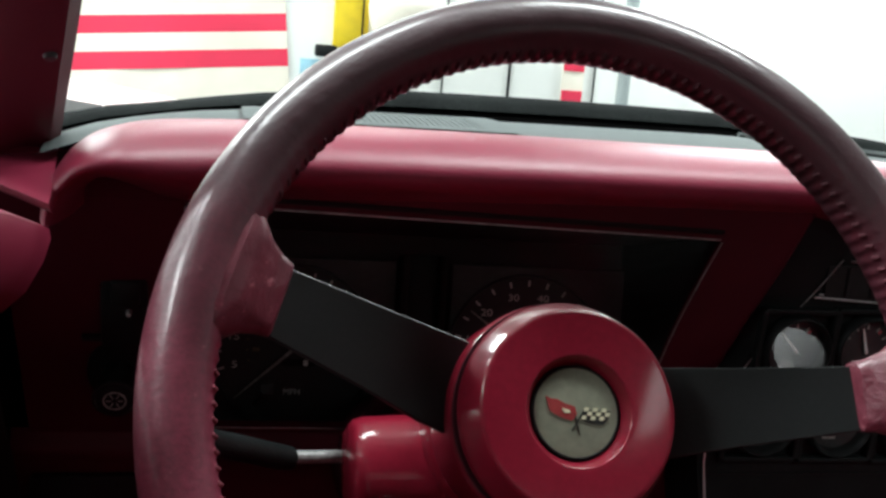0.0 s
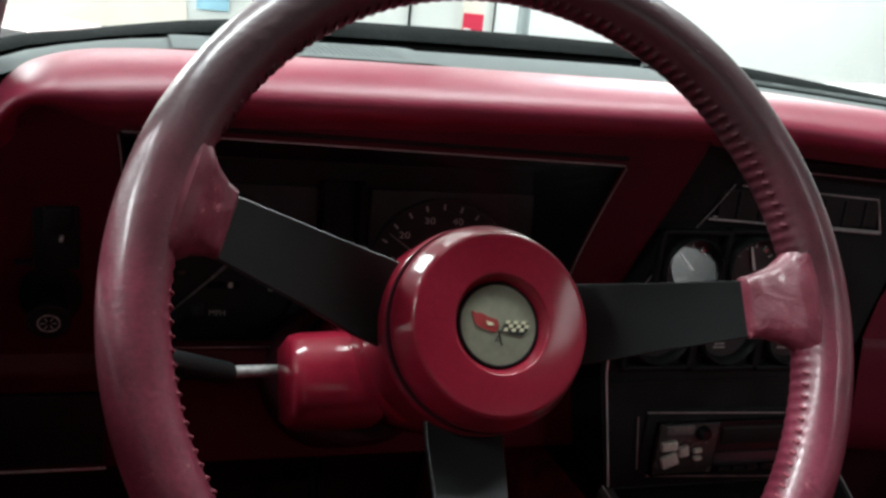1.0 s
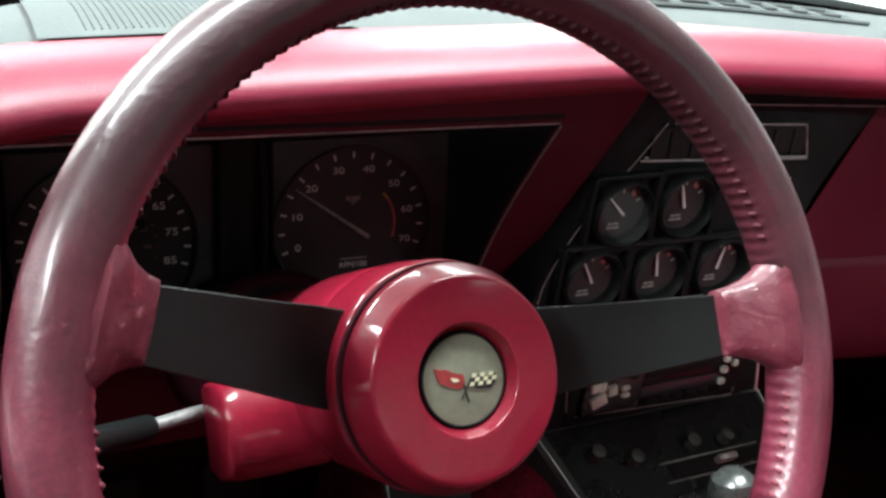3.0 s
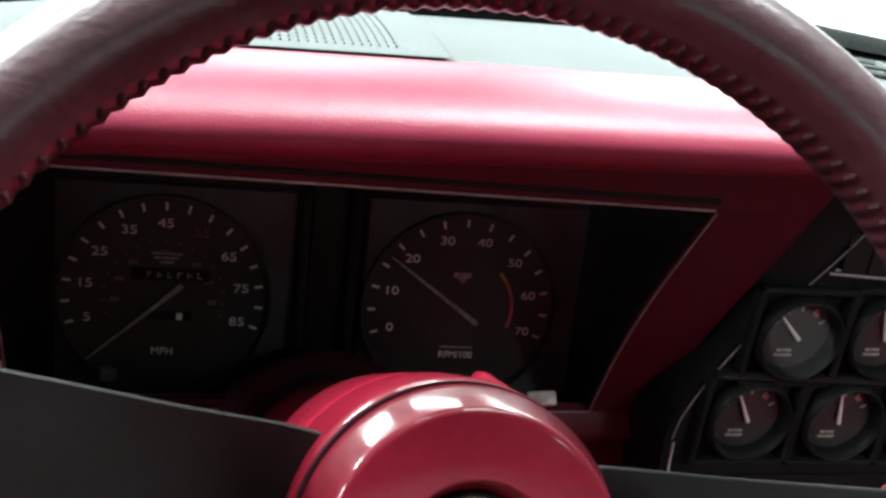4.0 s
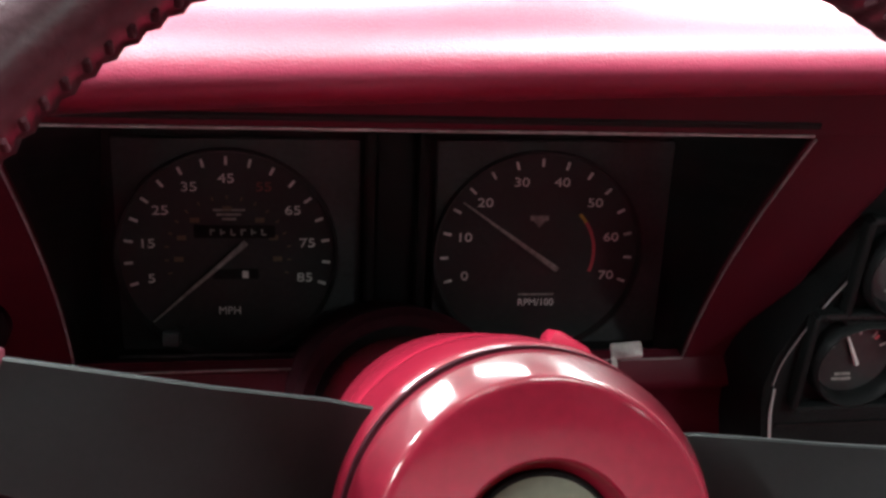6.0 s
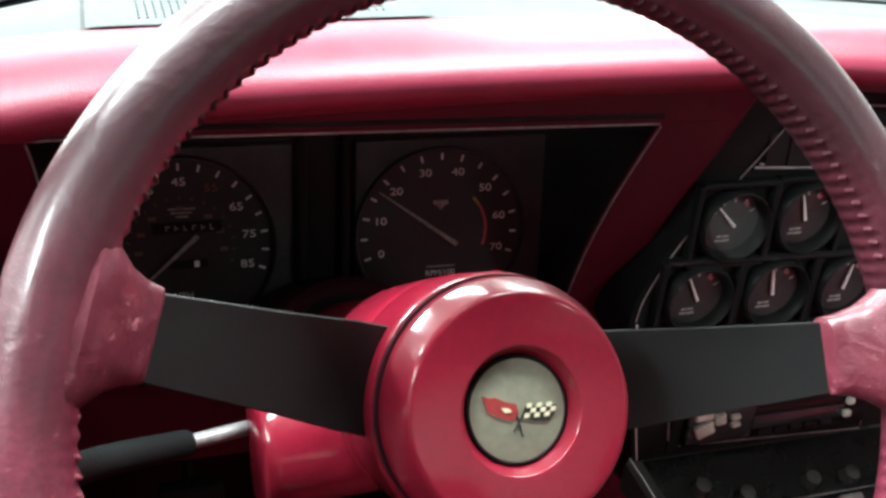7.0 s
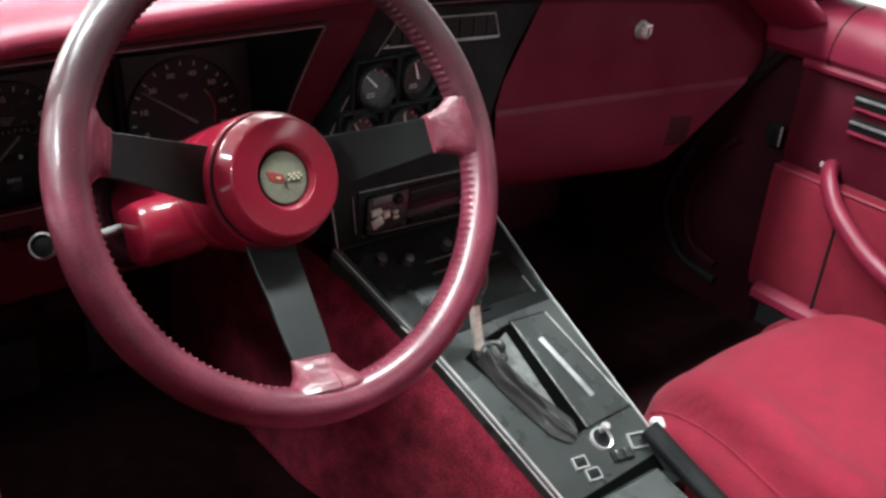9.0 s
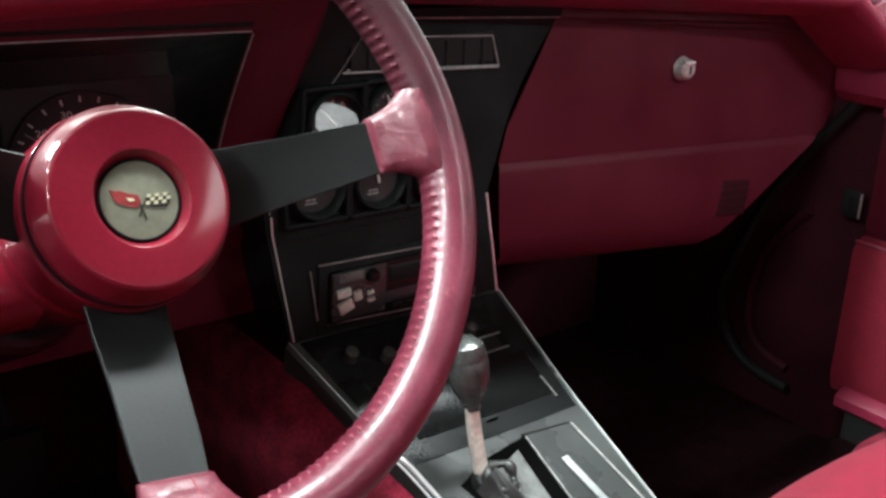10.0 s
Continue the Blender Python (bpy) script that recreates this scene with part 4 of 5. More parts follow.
def radio():
    m = face_frame(-0.0215, 0.2540, 0.5955, STACK_LEAN)
    r = thing("radio", "black car radio with pale push buttons and a bright frame", "radio", m)
    part("surround", box(0, 0, -0.004, 0.177, 0.068, 0.012, 0.002), STACK_BLACK, r)
    bm = bmesh.new()
    for pts in ([(-0.0895, 0.0328), (0.0315, 0.0285), (0.0845, 0.0265)], [(-0.0975, 0.0294), (-0.0895, -0.0196)], [(-0.0796, -0.0262), (0.0256, -0.0325), (0.0880, -0.0360)], [(0.0880, -0.0330), (0.0845, 0.0240)]):
        tube([(x, y, 0.0025) for x, y in pts], 0.0007, 6, bm=bm)
    part("bright_frame", bm, TRIM, r)
    part("faceplate", box(0.004, -0.001, 0.003, 0.166, 0.050, 0.006, 0.002), BLACK_GLOSS, r)
    part("tape_slot", box(0.022, 0.010, 0.0065, 0.078, 0.014, 0.002, 0.0006), BLACK_DEEP, r)
    part("tape_flap", box(0.022, 0.0182, 0.0068, 0.080, 0.0012, 0.002, 0.0004), CONSOLE, r)
    part("display", box(0.020, -0.011, 0.0065, 0.082, 0.012, 0.002, 0.0006), material("display_dark", (0.02, 0.025, 0.028), 0.2), r)
    for i in range(5):
        part("preset_key", box(-0.008 + i * 0.0138, -0.0205, 0.0070, 0.0110, 0.0045, 0.003, 0.0008), BLACK, r)
    part("button_block", box(-0.0495, 0.000, 0.0062, 0.056, 0.046, 0.003, 0.001), CONSOLE, r)
    part("block_top", box(-0.0590, 0.0185, 0.0078, 0.026, 0.0085, 0.003, 0.001), KNOB_GREY, r)
    part("tuner_knob", lathe(((0.0, 0.009), (0.0045, 0.0085), (0.0062, 0.006), (0.0068, 0.0)), 24, pose(-0.0373, 0.0155, 0.006)), BLACK_GLOSS, r)
    pale = material("button_grey", (0.46, 0.47, 0.41), 0.4, vary=0.2, vary_size=120)
    for x, y, sx, sy, turn in ((-0.0675, 0.0045, 0.0150, 0.0085, 4), (-0.0648, -0.0087, 0.0155, 0.0115, 22), (-0.0530, -0.0006, 0.0092, 0.0098, 12), (-0.0397, -0.0007, 0.0082, 0.0042, 6), (-0.0385, -0.0077, 0.0082, 0.0040, 6), (0.0640, 0.010, 0.007, 0.006, 0), (0.0640, -0.001, 0.007, 0.006, 0), (0.0640, -0.013, 0.007, 0.006, 0), (0.0745, 0.004, 0.006, 0.006, 0)):
        part("button", box(0, 0, 0.0090, sx, sy, 0.005, 0.0018, pose(x, y, 0, 0, 0, turn)), pale, r)
    return r


# ---- the centre console ----
SLOPE = math.degrees(math.atan(0.55))


def con_at(x, y, h=0.0):
    return Vector((x, y - h * math.sin(radians(SLOPE)), 0.5575 + (y - 0.2565) * 0.55 + h * math.cos(radians(SLOPE))))


def con_frame(x, y, turn=0.0):
    p = con_at(x, y)
    return pose(*p, SLOPE, 0, 0) @ pose(0, 0, 0, 0, 0, turn)


CON_L = [(-0.136, 0.2590), (-0.107, 0.157), (-0.090, 0.108), (-0.055, -0.062), (-0.050, -0.10)]
CON_R = [(0.0985, 0.2555), (0.096, 0.144), (0.098, 0.100), (0.105, -0.035), (0.109, -0.10)]


def centre_console():
    c = thing("centre_console", "grey-black centre console with chrome edges between the seats", "console")
    bm = bmesh.new()
    rows = []
    for (xl, y), (xr, _) in zip(CON_L, CON_R):
        tl, tr = con_at(xl, y), con_at(xr, y)
        rows.append([(xl - 0.010, tl.y, tl.z - 0.32), (xl - 0.006, tl.y, tl.z - 0.030), (xl - 0.004, tl.y, tl.z - 0.004), (xl, tl.y, tl.z), (xr, tr.y, tr.z), (xr + 0.004, tr.y, tr.z - 0.004), (xr + 0.006, tr.y, tr.z - 0.03), (xr + 0.010, tr.y, tr.z - 0.32)])
    grid(rows, caps=True, bm=bm)
    part("body", bm, CONSOLE, c, "dark grey console moulding", 0.5)
    for line, k in ((CON_L, -1), (CON_R, 1)):
        pts = spline([con_at(x + k * 0.001, y, 0.0005) for x, y in line], 6)
        part("edge_trim", tube(pts, [(0.0019 if k < 0 else 0.0012) if p.y < 0.137 else 0.0007 for p in pts], 8), CHROME, c, "chrome edge strip")
    part("edge_trim", tube(spline([con_at(x - 0.0052, y, -0.003) for x, y in CON_L[1:]], 4), 0.0011, 8), CHROME, c, "chrome edge strip")

    def flat(points, depth, base=0.0, bevel=0.0):
        m = con_frame(0.0, 0.05)
        inv = m.inverted()
        local = [inv @ con_at(x, y) for x, y in points]
        return prism([(q.x, q.y) for q in local], depth, m @ pose(0, 0, base), bevel)

    part("heater_panel", flat([(-0.128, 0.2555), (0.0945, 0.2535), (0.092, 0.128), (-0.094, 0.128)], 0.0006), BLACK_GLOSS, c, "glossy black heater panel", 0)
    # heater controls near the foot of the radio
    for x, y in ((-0.091, 0.2310), (-0.058, 0.2215), (0.002, 0.2240), (0.037, 0.2230)):
        part("heater_knob", lathe(((0.0, 0.010), (0.006, 0.009), (0.0078, 0.0), (0.0085, -0.002)), 24, con_frame(x, y)), KNOB_GLOSS, c)
    part("heater_slot", box(0, 0, 0.001, 0.090, 0.012, 0.003, 0.001, con_frame(0.015, 0.206)), BLACK_DEEP, c)
    part("heater_bezel", box(0, 0.0085, 0.0012, 0.104, 0.0012, 0.0016, 0.0004, con_frame(0.015, 0.206)), TRIM, c)
    part("heater_bezel", box(0, -0.0085, 0.0012, 0.104, 0.0012, 0.0016, 0.0004, con_frame(0.015, 0.206)), TRIM, c)
    part("heater_lever", box(0.01, 0, 0.006, 0.020, 0.006, 0.010, 0.002, con_frame(0.015, 0.206)), DULL_CHROME, c)
    # ashtray lid
    part("ashtray_lid", box(0, 0, 0.0003, 0.154, 0.052, 0.0026, 0.0010, con_frame(0.001, 0.1680)), BLACK_GLOSS, c)
    part("lid_edge", tube([con_at(0.0764, 0.163, 0.0018), con_at(0.0786, 0.1416, 0.0018)], 0.0006, 6), DULL_CHROME, c)
    part("lid_notch_shade", box(0, 0, 0.0012, 0.012, 0.0016, 0.0012, 0.0, con_frame(0.001, 0.1408)), RECESS_SHADE, c)
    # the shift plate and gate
    # thin sheets on the console, painted as the shade inside its openings
    part("shift_opening_shade", flat([(-0.064, 0.101), (-0.028, 0.113), (0.019, 0.119), (0.0265, -0.013), (0.004, -0.015), (-0.040, 0.050)], 0.0010), RECESS_SHADE, c)
    part("lid_gap_shade", flat([(-0.048, -0.071), (0.088, -0.066), (0.088, -0.084), (-0.048, -0.088)], 0.0010), RECESS_SHADE, c)
    part("slider_plate", flat([(-0.030, 0.100), (0.005, 0.110), (0.006, -0.002), (-0.004, 0.010), (-0.016, 0.05)], 0.0014, 0.001, 0.0004), KNOB_GREY, c, "worn pale slider plate", 0)
    part("shift_plate", flat([(0.019, 0.119), (0.071, 0.115), (0.0985, -0.012), (0.0265, -0.013)], 0.0030, 0.0, 0.0008), CONSOLE, c, "grey shift indicator plate", 0.4)
    part("plate_edge", tube([con_at(0.0196, 0.118, 0.0030), con_at(0.0268, -0.0125, 0.0030)], 0.0006, 6), DULL_CHROME, c)
    part("plate_gap", tube([con_at(0.0190, 0.1205, 0.0005), con_at(0.0715, 0.1165, 0.0005)], 0.0012, 6), BLACK_DEEP, c)
    part("shift_indicator", box(0, 0, 0.0045, 0.0075, 0.090, 0.0016, 0.0005, con_frame(0.050, 0.0515, 11)), PALE_STRIP, c, "pale slotted shift indicator")
    line = [con_at(0.071, 0.114, 0.0045), con_at(0.098, -0.010, 0.0045)]
    part("plate_line", tube(line, 0.0009, 6), DULL_CHROME, c)
    return c


def shift_lever():
    s = thing("shift_lever", "chrome shift lever with a black knob and leather boot", "shift lever")
    base, top = con_at(-0.043, 0.0965, 0.0), Vector((-0.0470, 0.1155, 0.5520))
    part("rod", tube(spline([base, base.lerp(top, 0.5) + Vector((0, 0.003, 0)), top], 6), 0.0072, 16, squash=0.75), ROD_METAL, s, "worn chrome rod")
    axis = look(top + (top - base) * 0.06, top + (top - base)) @ pose(0, 0, 0, 180, 0, 0) @ Matrix.Diagonal((1.06, 1.06, 1.22, 1))
    part("knob", lathe(((0.0, 0.030), (0.008, 0.029), (0.0145, 0.024), (0.0175, 0.014), (0.0165, 0.002), (0.012, -0.008), (0.0075, -0.014), (0.006, -0.020)), 36, axis), KNOB_GLOSS, s, "glossy black knob")
    part("knob_cap", lathe(((0.0, 0.0325), (0.008, 0.0315), (0.0150, 0.0262), (0.0172, 0.018), (0.0168, 0.016)), 36, axis), KNOB_GLOSS, s, "worn glossy knob cap")
    part("collar", lathe(((0.0056, 0.010), (0.010, 0.009), (0.012, 0.003), (0.013, -0.002)), 24, con_frame(-0.043, 0.0960)), BLACK_DEEP, s)
    # the wrinkled boot behind the lever
    rows = []
    for i in range(41):
        u = i / 40
        half = (0.0125 + 0.0065 * u) * min(1.0, (1.02 - u) * 7) ** 0.5
        row = []
        for j in range(29):
            v = j / 28 * 2 - 1
            fold = 0.008 * noise.noise(Vector((u * 2.2 + 3, v * 2.6 - u * 1.5, 1.3))) + 0.003 * noise.noise(Vector((u * 4, v * 6 + u * 4, 7.0)))
            dip = -0.006 * math.exp(-((v + 0.25 - 0.5 * u) / 0.22) ** 2) * math.sin(math.pi * u)
            row.append(con_at(-0.043 + 0.047 * u + v * half - 0.004 * math.sin(math.pi * u), 0.096 - 0.112 * u + 0.004 * v, 0.0025 + (0.013 * (1 - u) ** 1.5 + 0.005) * (1 - v * v) + (fold + dip) * (1 - v * v)))
        rows.append(row)
    part("boot", grid(rows), BOOT, s, "wrinkled black leather boot", 3.0)
    ring = [con_at(-0.033 + 0.0125 * math.cos(q), 0.092 + 0.0115 * math.sin(q), 0.011 + 0.003 * math.sin(3 * q)) for q in np.linspace(0, 2 * math.pi, 28, endpoint=False)]
    part("boot_cuff", tube(ring, [0.0042 + 0.0012 * math.sin(5 * q) for q in np.linspace(0, 2 * math.pi, 28, endpoint=False)], 8, closed=True), BOOT, s, "crumpled leather cuff", 3.0)
    return s


def console_fittings():
    m = thing("mirror_control", "round chrome mirror control on the console", "switch", con_frame(0.036, -0.029))
    part("ring", lathe(((0.0108, 0.0), (0.0116, 0.003), (0.0132, 0.0035), (0.0142, 0.0)), 40), CHROME, m, "chrome ring")
    part("dish", lathe(((0.0, 0.0015), (0.009, 0.0012), (0.0138, 0.0008)), 32), BLACK, m)
    part("stick", lathe(((0.0, 0.016), (0.004, 0.0155), (0.0058, 0.012), (0.005, 0.008), (0.003, 0.006), (0.003, 0.0)), 24, pose(0.006, 0.008, 0)), CHROME, m)
    for x, y in ((-0.009, -0.040), (-0.002, -0.0555)):
        w = thing("window_switch", "chrome-framed rocker window switch on the console", "switch", con_frame(x, y, -8), group="window switches")
        bm = bmesh.new()
        for cx, cy, sx, sy in ((0, 0.0062, 0.0184, 0.0014), (0, -0.0062, 0.0184, 0.0014), (0.0085, 0, 0.0014, 0.0138), (-0.0085, 0, 0.0014, 0.0138)):
            box(cx, cy, 0.0015, sx, sy, 0.003, bm=bm)
        part("frame", bm, CHROME, w, smooth=0)
        part("rocker", box(0, 0, 0.001, 0.0162, 0.0115, 0.005, 0.0015), BLACK, w)
    w = thing("toggle_switch", "black rocker switch on the console", "switch", con_frame(0.048, -0.052, -10))
    part("plate", box(0, 0, 0.001, 0.030, 0.014, 0.003, 0.001), BLACK_DEEP, w)
    part("rocker", box(-0.006, 0, 0.003, 0.010, 0.012, 0.005, 0.0015), CONSOLE, w)
    part("rocker", box(0.007, 0, 0.003, 0.010, 0.012, 0.005, 0.0015), CONSOLE, w)
    b = thing("parking_brake", "black parking brake lever with a chrome button", "brake lever")
    p1 = con_at(0.118, -0.30, 0.055)
    part("grip", tube(spline([con_at(0.094, -0.043, 0.012), con_at(0.104, -0.13, 0.022), p1], 6), 0.014, 16, squash=0.8), BLACK, b)
    part("button", box(0, 0, 0.012, 0.016, 0.015, 0.010, 0.003, con_frame(0.109, -0.043, -20)), SILVER, b, "chrome release button")
    bm = bmesh.new()
    for cx, cy, sx, sy in ((0, 0.0085, 0.024, 0.0015), (0, -0.0085, 0.024, 0.0015), (0.0118, 0, 0.0015, 0.0185), (-0.0118, 0, 0.0015, 0.0185)):
        box(cx, cy, 0.0015, sx, sy, 0.003, bm=bm)
    bmesh.ops.transform(bm, matrix=con_frame(0.080, -0.047, -14), verts=bm.verts)
    part("slot_frame", bm, CHROME, b, smooth=0)
    a = thing("armrest_lid", "dark grey storage lid behind the console switches", "console lid")
    bm = bmesh.new()
    rows = []
    for y, h in ((-0.078, 0.0), (-0.081, 0.010), (-0.098, 0.015), (-0.30, 0.095), (-0.50, 0.19)):
        rows.append([con_at(x, y, h + (0 if 0 < i < 5 else -0.03)) for i, x in enumerate((-0.062, -0.060, -0.05, 0.05, 0.072, 0.074))])
    part("lid", grid(rows, bm=bm), CONSOLE, a, smooth=0.5)


# ---- passenger side ----


def glove_box():
    g = thing("passenger_dash", "crimson passenger dash panel with a glove box", "dash panel")
    rows = []
    for u in np.linspace(0, 1, 30):
        row = []
        for y, z in ((0.250, 0.850), (0.240, 0.842), (0.235, 0.830), (0.2345, 0.826), (0.238, 0.823), (0.240, 0.727), (0.2395, 0.70), (0.2395, 0.692), (0.2365, 0.689), (0.2350, 0.683), (0.2365, 0.620), (0.240, 0.594), (0.252, 0.582), (0.34, 0.579)):
            x0 = 0.002 + float(np.interp(z, [q for p, q in STACK_RIGHT[::-1]], [p for p, q in STACK_RIGHT[::-1]])) + 0.5 * max(0.0, z - 0.838)
            x1 = min(0.622, 0.495 + (z - 0.034 - 0.601) * 1.7)
            x = x0 + (x1 - x0) * u
            row.append((x, y + 0.008 - 0.006 * u, z - 0.034 * u))
        rows.append(row)
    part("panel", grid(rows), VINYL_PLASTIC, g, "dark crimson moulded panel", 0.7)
    bm = tube(spline([(0.19, 0.2425, 0.818), (0.36, 0.2385, 0.803), (0.53, 0.2360, 0.788)], 4), 0.0012, 6)
    part("lid_seam", bm, VINYL_PLASTIC, g)
    vent = part("foot_vent", box(0, 0, 0, 0.052, 0.004, 0.044, 0.0015, pose(0.440, 0.2405, 0.602, 0, 6, 0)), DARKENED_RED, g, "dark foot-level vent")
    for i in range(5):
        part("slat", box(0, -0.0025, -0.018 + i * 0.009, 0.046, 0.002, 0.0024, 0, pose(0.440, 0.2405, 0.602, 0, 6, 0)), DARKENED_RED, vent, smooth=0)
    m = face_frame(0.3265, 0.2430, 0.7625)
    l = thing("glove_box_lock", "small chrome glove box lock", "lock", m)
    part("body", lathe(((0.0, 0.012), (0.008, 0.0115), (0.0105, 0.009), (0.0115, 0.003), (0.013, 0.0)), 32), DULL_CHROME, l)
    part("key_slot", box(0, 0, 0.012, 0.0016, 0.008, 0.0016), BLACK_DEEP, l)
    part("top_flap", box(0.0, 0.007, 0.009, 0.016, 0.005, 0.008, 0.002), CHROME, l)


def driver_roll(inv):
    """The driver's door top: a roll that narrows to a point where it meets the dash."""
    rows = []
    for y in [0.1005 - 0.85 * (i / 27) ** 2 for i in range(28)]:
        back = 0.1005 - y
        x, z = -0.5858 - 0.12 * back - 0.07 * max(0.0, back - 0.10), 0.8484 + min(0.021, 0.30 * back) - 0.05 * max(0.0, back - 0.12)
        rows.append([inv @ Vector((x + dx, y + 0.7 * min(0, dz), z + dz)) for dx, dz in ((-0.07, 0.010), (-0.03, 0.006), (-0.012, 0.003), (-0.004, 0.002), (0.0, 0.0), (0.0012, -0.004), (-0.001, -0.014), (-0.007, -0.026), (-0.018, -0.036), (-0.04, -0.042), (-0.07, -0.044))])
    return grid(rows, caps=True)


def car_door(side):
    """A closed door: side 1 passenger, -1 driver."""
    d = thing("door_1" if side > 0 else "door_2", "closed red car door with a velour lower panel" if side > 0 else "padded red inner side of the driver's door", "car door", pose(0, 0.023, -0.008 if side > 0 else 0.062), kind="structure")
    k = -0.035 if side > 0 else -0.062
    rear = 0.0 if side > 0 else 0.118

    def skin(profile, y0, y1, n=24):
        profile = profile if side > 0 else [(px, 0.795 - (0.795 - pz) * 0.72) for px, pz in profile]
        return grid([[(side * (px + k + rear * (0.15 - y)), y, pz) for px, pz in profile] for y in np.linspace(y0, y1, n)], caps=True)

    if side > 0:
        part("top_roll", skin(((0.74, 0.765), (0.735, 0.785), (0.715, 0.794), (0.69, 0.795), (0.665, 0.788), (0.648, 0.770), (0.641, 0.745), (0.645, 0.722), (0.660, 0.708), (0.70, 0.705)), -0.75, 0.215), VINYL, d, "padded red door top")
    else:
        part("top_roll", driver_roll(d.matrix_world.inverted()), VINYL, d, "padded red door top")
    part("door_sill", skin(((0.80, 0.755), (0.80, 0.782), (0.79, 0.790), (0.742, 0.788), (0.738, 0.77)), -0.75, 0.30), WHITE_PAINT, d, "white painted door top")
    part("middle_panel", skin(((0.672, 0.712), (0.668, 0.700), (0.668, 0.565), (0.672, 0.545), (0.668, 0.540)), -0.75, 0.155 if side > 0 else 0.03), VINYL_PLASTIC, d, "red recessed door panel")
    if side > 0:
        part("ledge", skin(((0.672, 0.712), (0.655, 0.712), (0.650, 0.706), (0.652, 0.700), (0.672, 0.698)), -0.75, 0.150), VINYL, d)
    part("lower_panel", skin(((0.670, 0.545), (0.655, 0.540), (0.648, 0.530), (0.648, 0.36), (0.655, 0.335)), -0.75, 0.155 if side > 0 else 0.03), VELOUR, d, "red carpeted lower panel", 0.8)
    bm = bmesh.new()
    for z in (0.541, 0.528):
        tube([(side * (0.652 + k), y, z - 0.0) for y in (-0.75, 0.155 if side > 0 else 0.03)], 0.0022, 6, bm=bm)
    part("trim_lines", bm, VINYL, d)
    part("sill_roll", skin(((0.655, 0.348), (0.643, 0.346), (0.634, 0.338), (0.633, 0.326), (0.645, 0.316)), -0.75, 0.135), VINYL, d)
    part("seam", tube([(side * (0.6475 + k), 0.032, 0.53), (side * (0.6475 + k), 0.036, 0.34)], 0.0025, 6), BLACK_DEEP, d)
    if side > 0:
        part("roll_seam", tube([(px + k - 0.0005, 0.098 + (0.795 - pz) * 0.15, pz) for px, pz in ((0.69, 0.7955), (0.665, 0.7885), (0.648, 0.770), (0.641, 0.745), (0.645, 0.722), (0.655, 0.711))], 0.0011, 6), BLACK_DEEP, d)
        for z, ln in ((0.674, 0.16), (0.638, 0.14)):
            h = part("handle_recess", box(0.6320, 0.065 - ln / 2, z, 0.008, ln, 0.020, 0.004), BLACK_DEEP, d)
            part("handle_bar", box(0.6260, 0.062 - ln / 2, z + 0.004, 0.007, ln, 0.0042, 0.0018), TRIM, h, "chrome handle bar")
            part("recess_rim", box(0.6290, 0.062 - ln / 2, z - 0.0115, 0.012, ln, 0.004, 0.0015), VINYL, h)
        pull = spline([(x - 0.035, y, z) for x, y, z in ((0.668, 0.072, 0.563), (0.650, 0.066, 0.566), (0.630, 0.050, 0.553), (0.615, 0.015, 0.520), (0.605, -0.06, 0.478), (0.603, -0.16, 0.455), (0.620, -0.30, 0.46))], 6)
        part("pull_strap", tube(pull, 0.012, 14, squash=1.2), VINYL, d, "curved padded red door pull")
        part("pull_screw", lathe(((0.0, 0.003), (0.004, 0.002), (0.005, 0.0)), 16, pose(0.6320, 0.088, 0.563, 0, -90, 0)), CHROME, d)
        part("latch_plate", box(0.6290, 0.176, 0.582, 0.004, 0.026, 0.036, 0.001), BLACK_SATIN, d, "worn metal latch plate")
        part("latch_edge", box(0.6265, 0.1635, 0.582, 0.003, 0.002, 0.032, 0.0006), DULL_CHROME, d)
        part("latch_hole", box(0.6265, 0.172, 0.580, 0.004, 0.014, 0.022, 0.001), BLACK_DEEP, d)
    return d


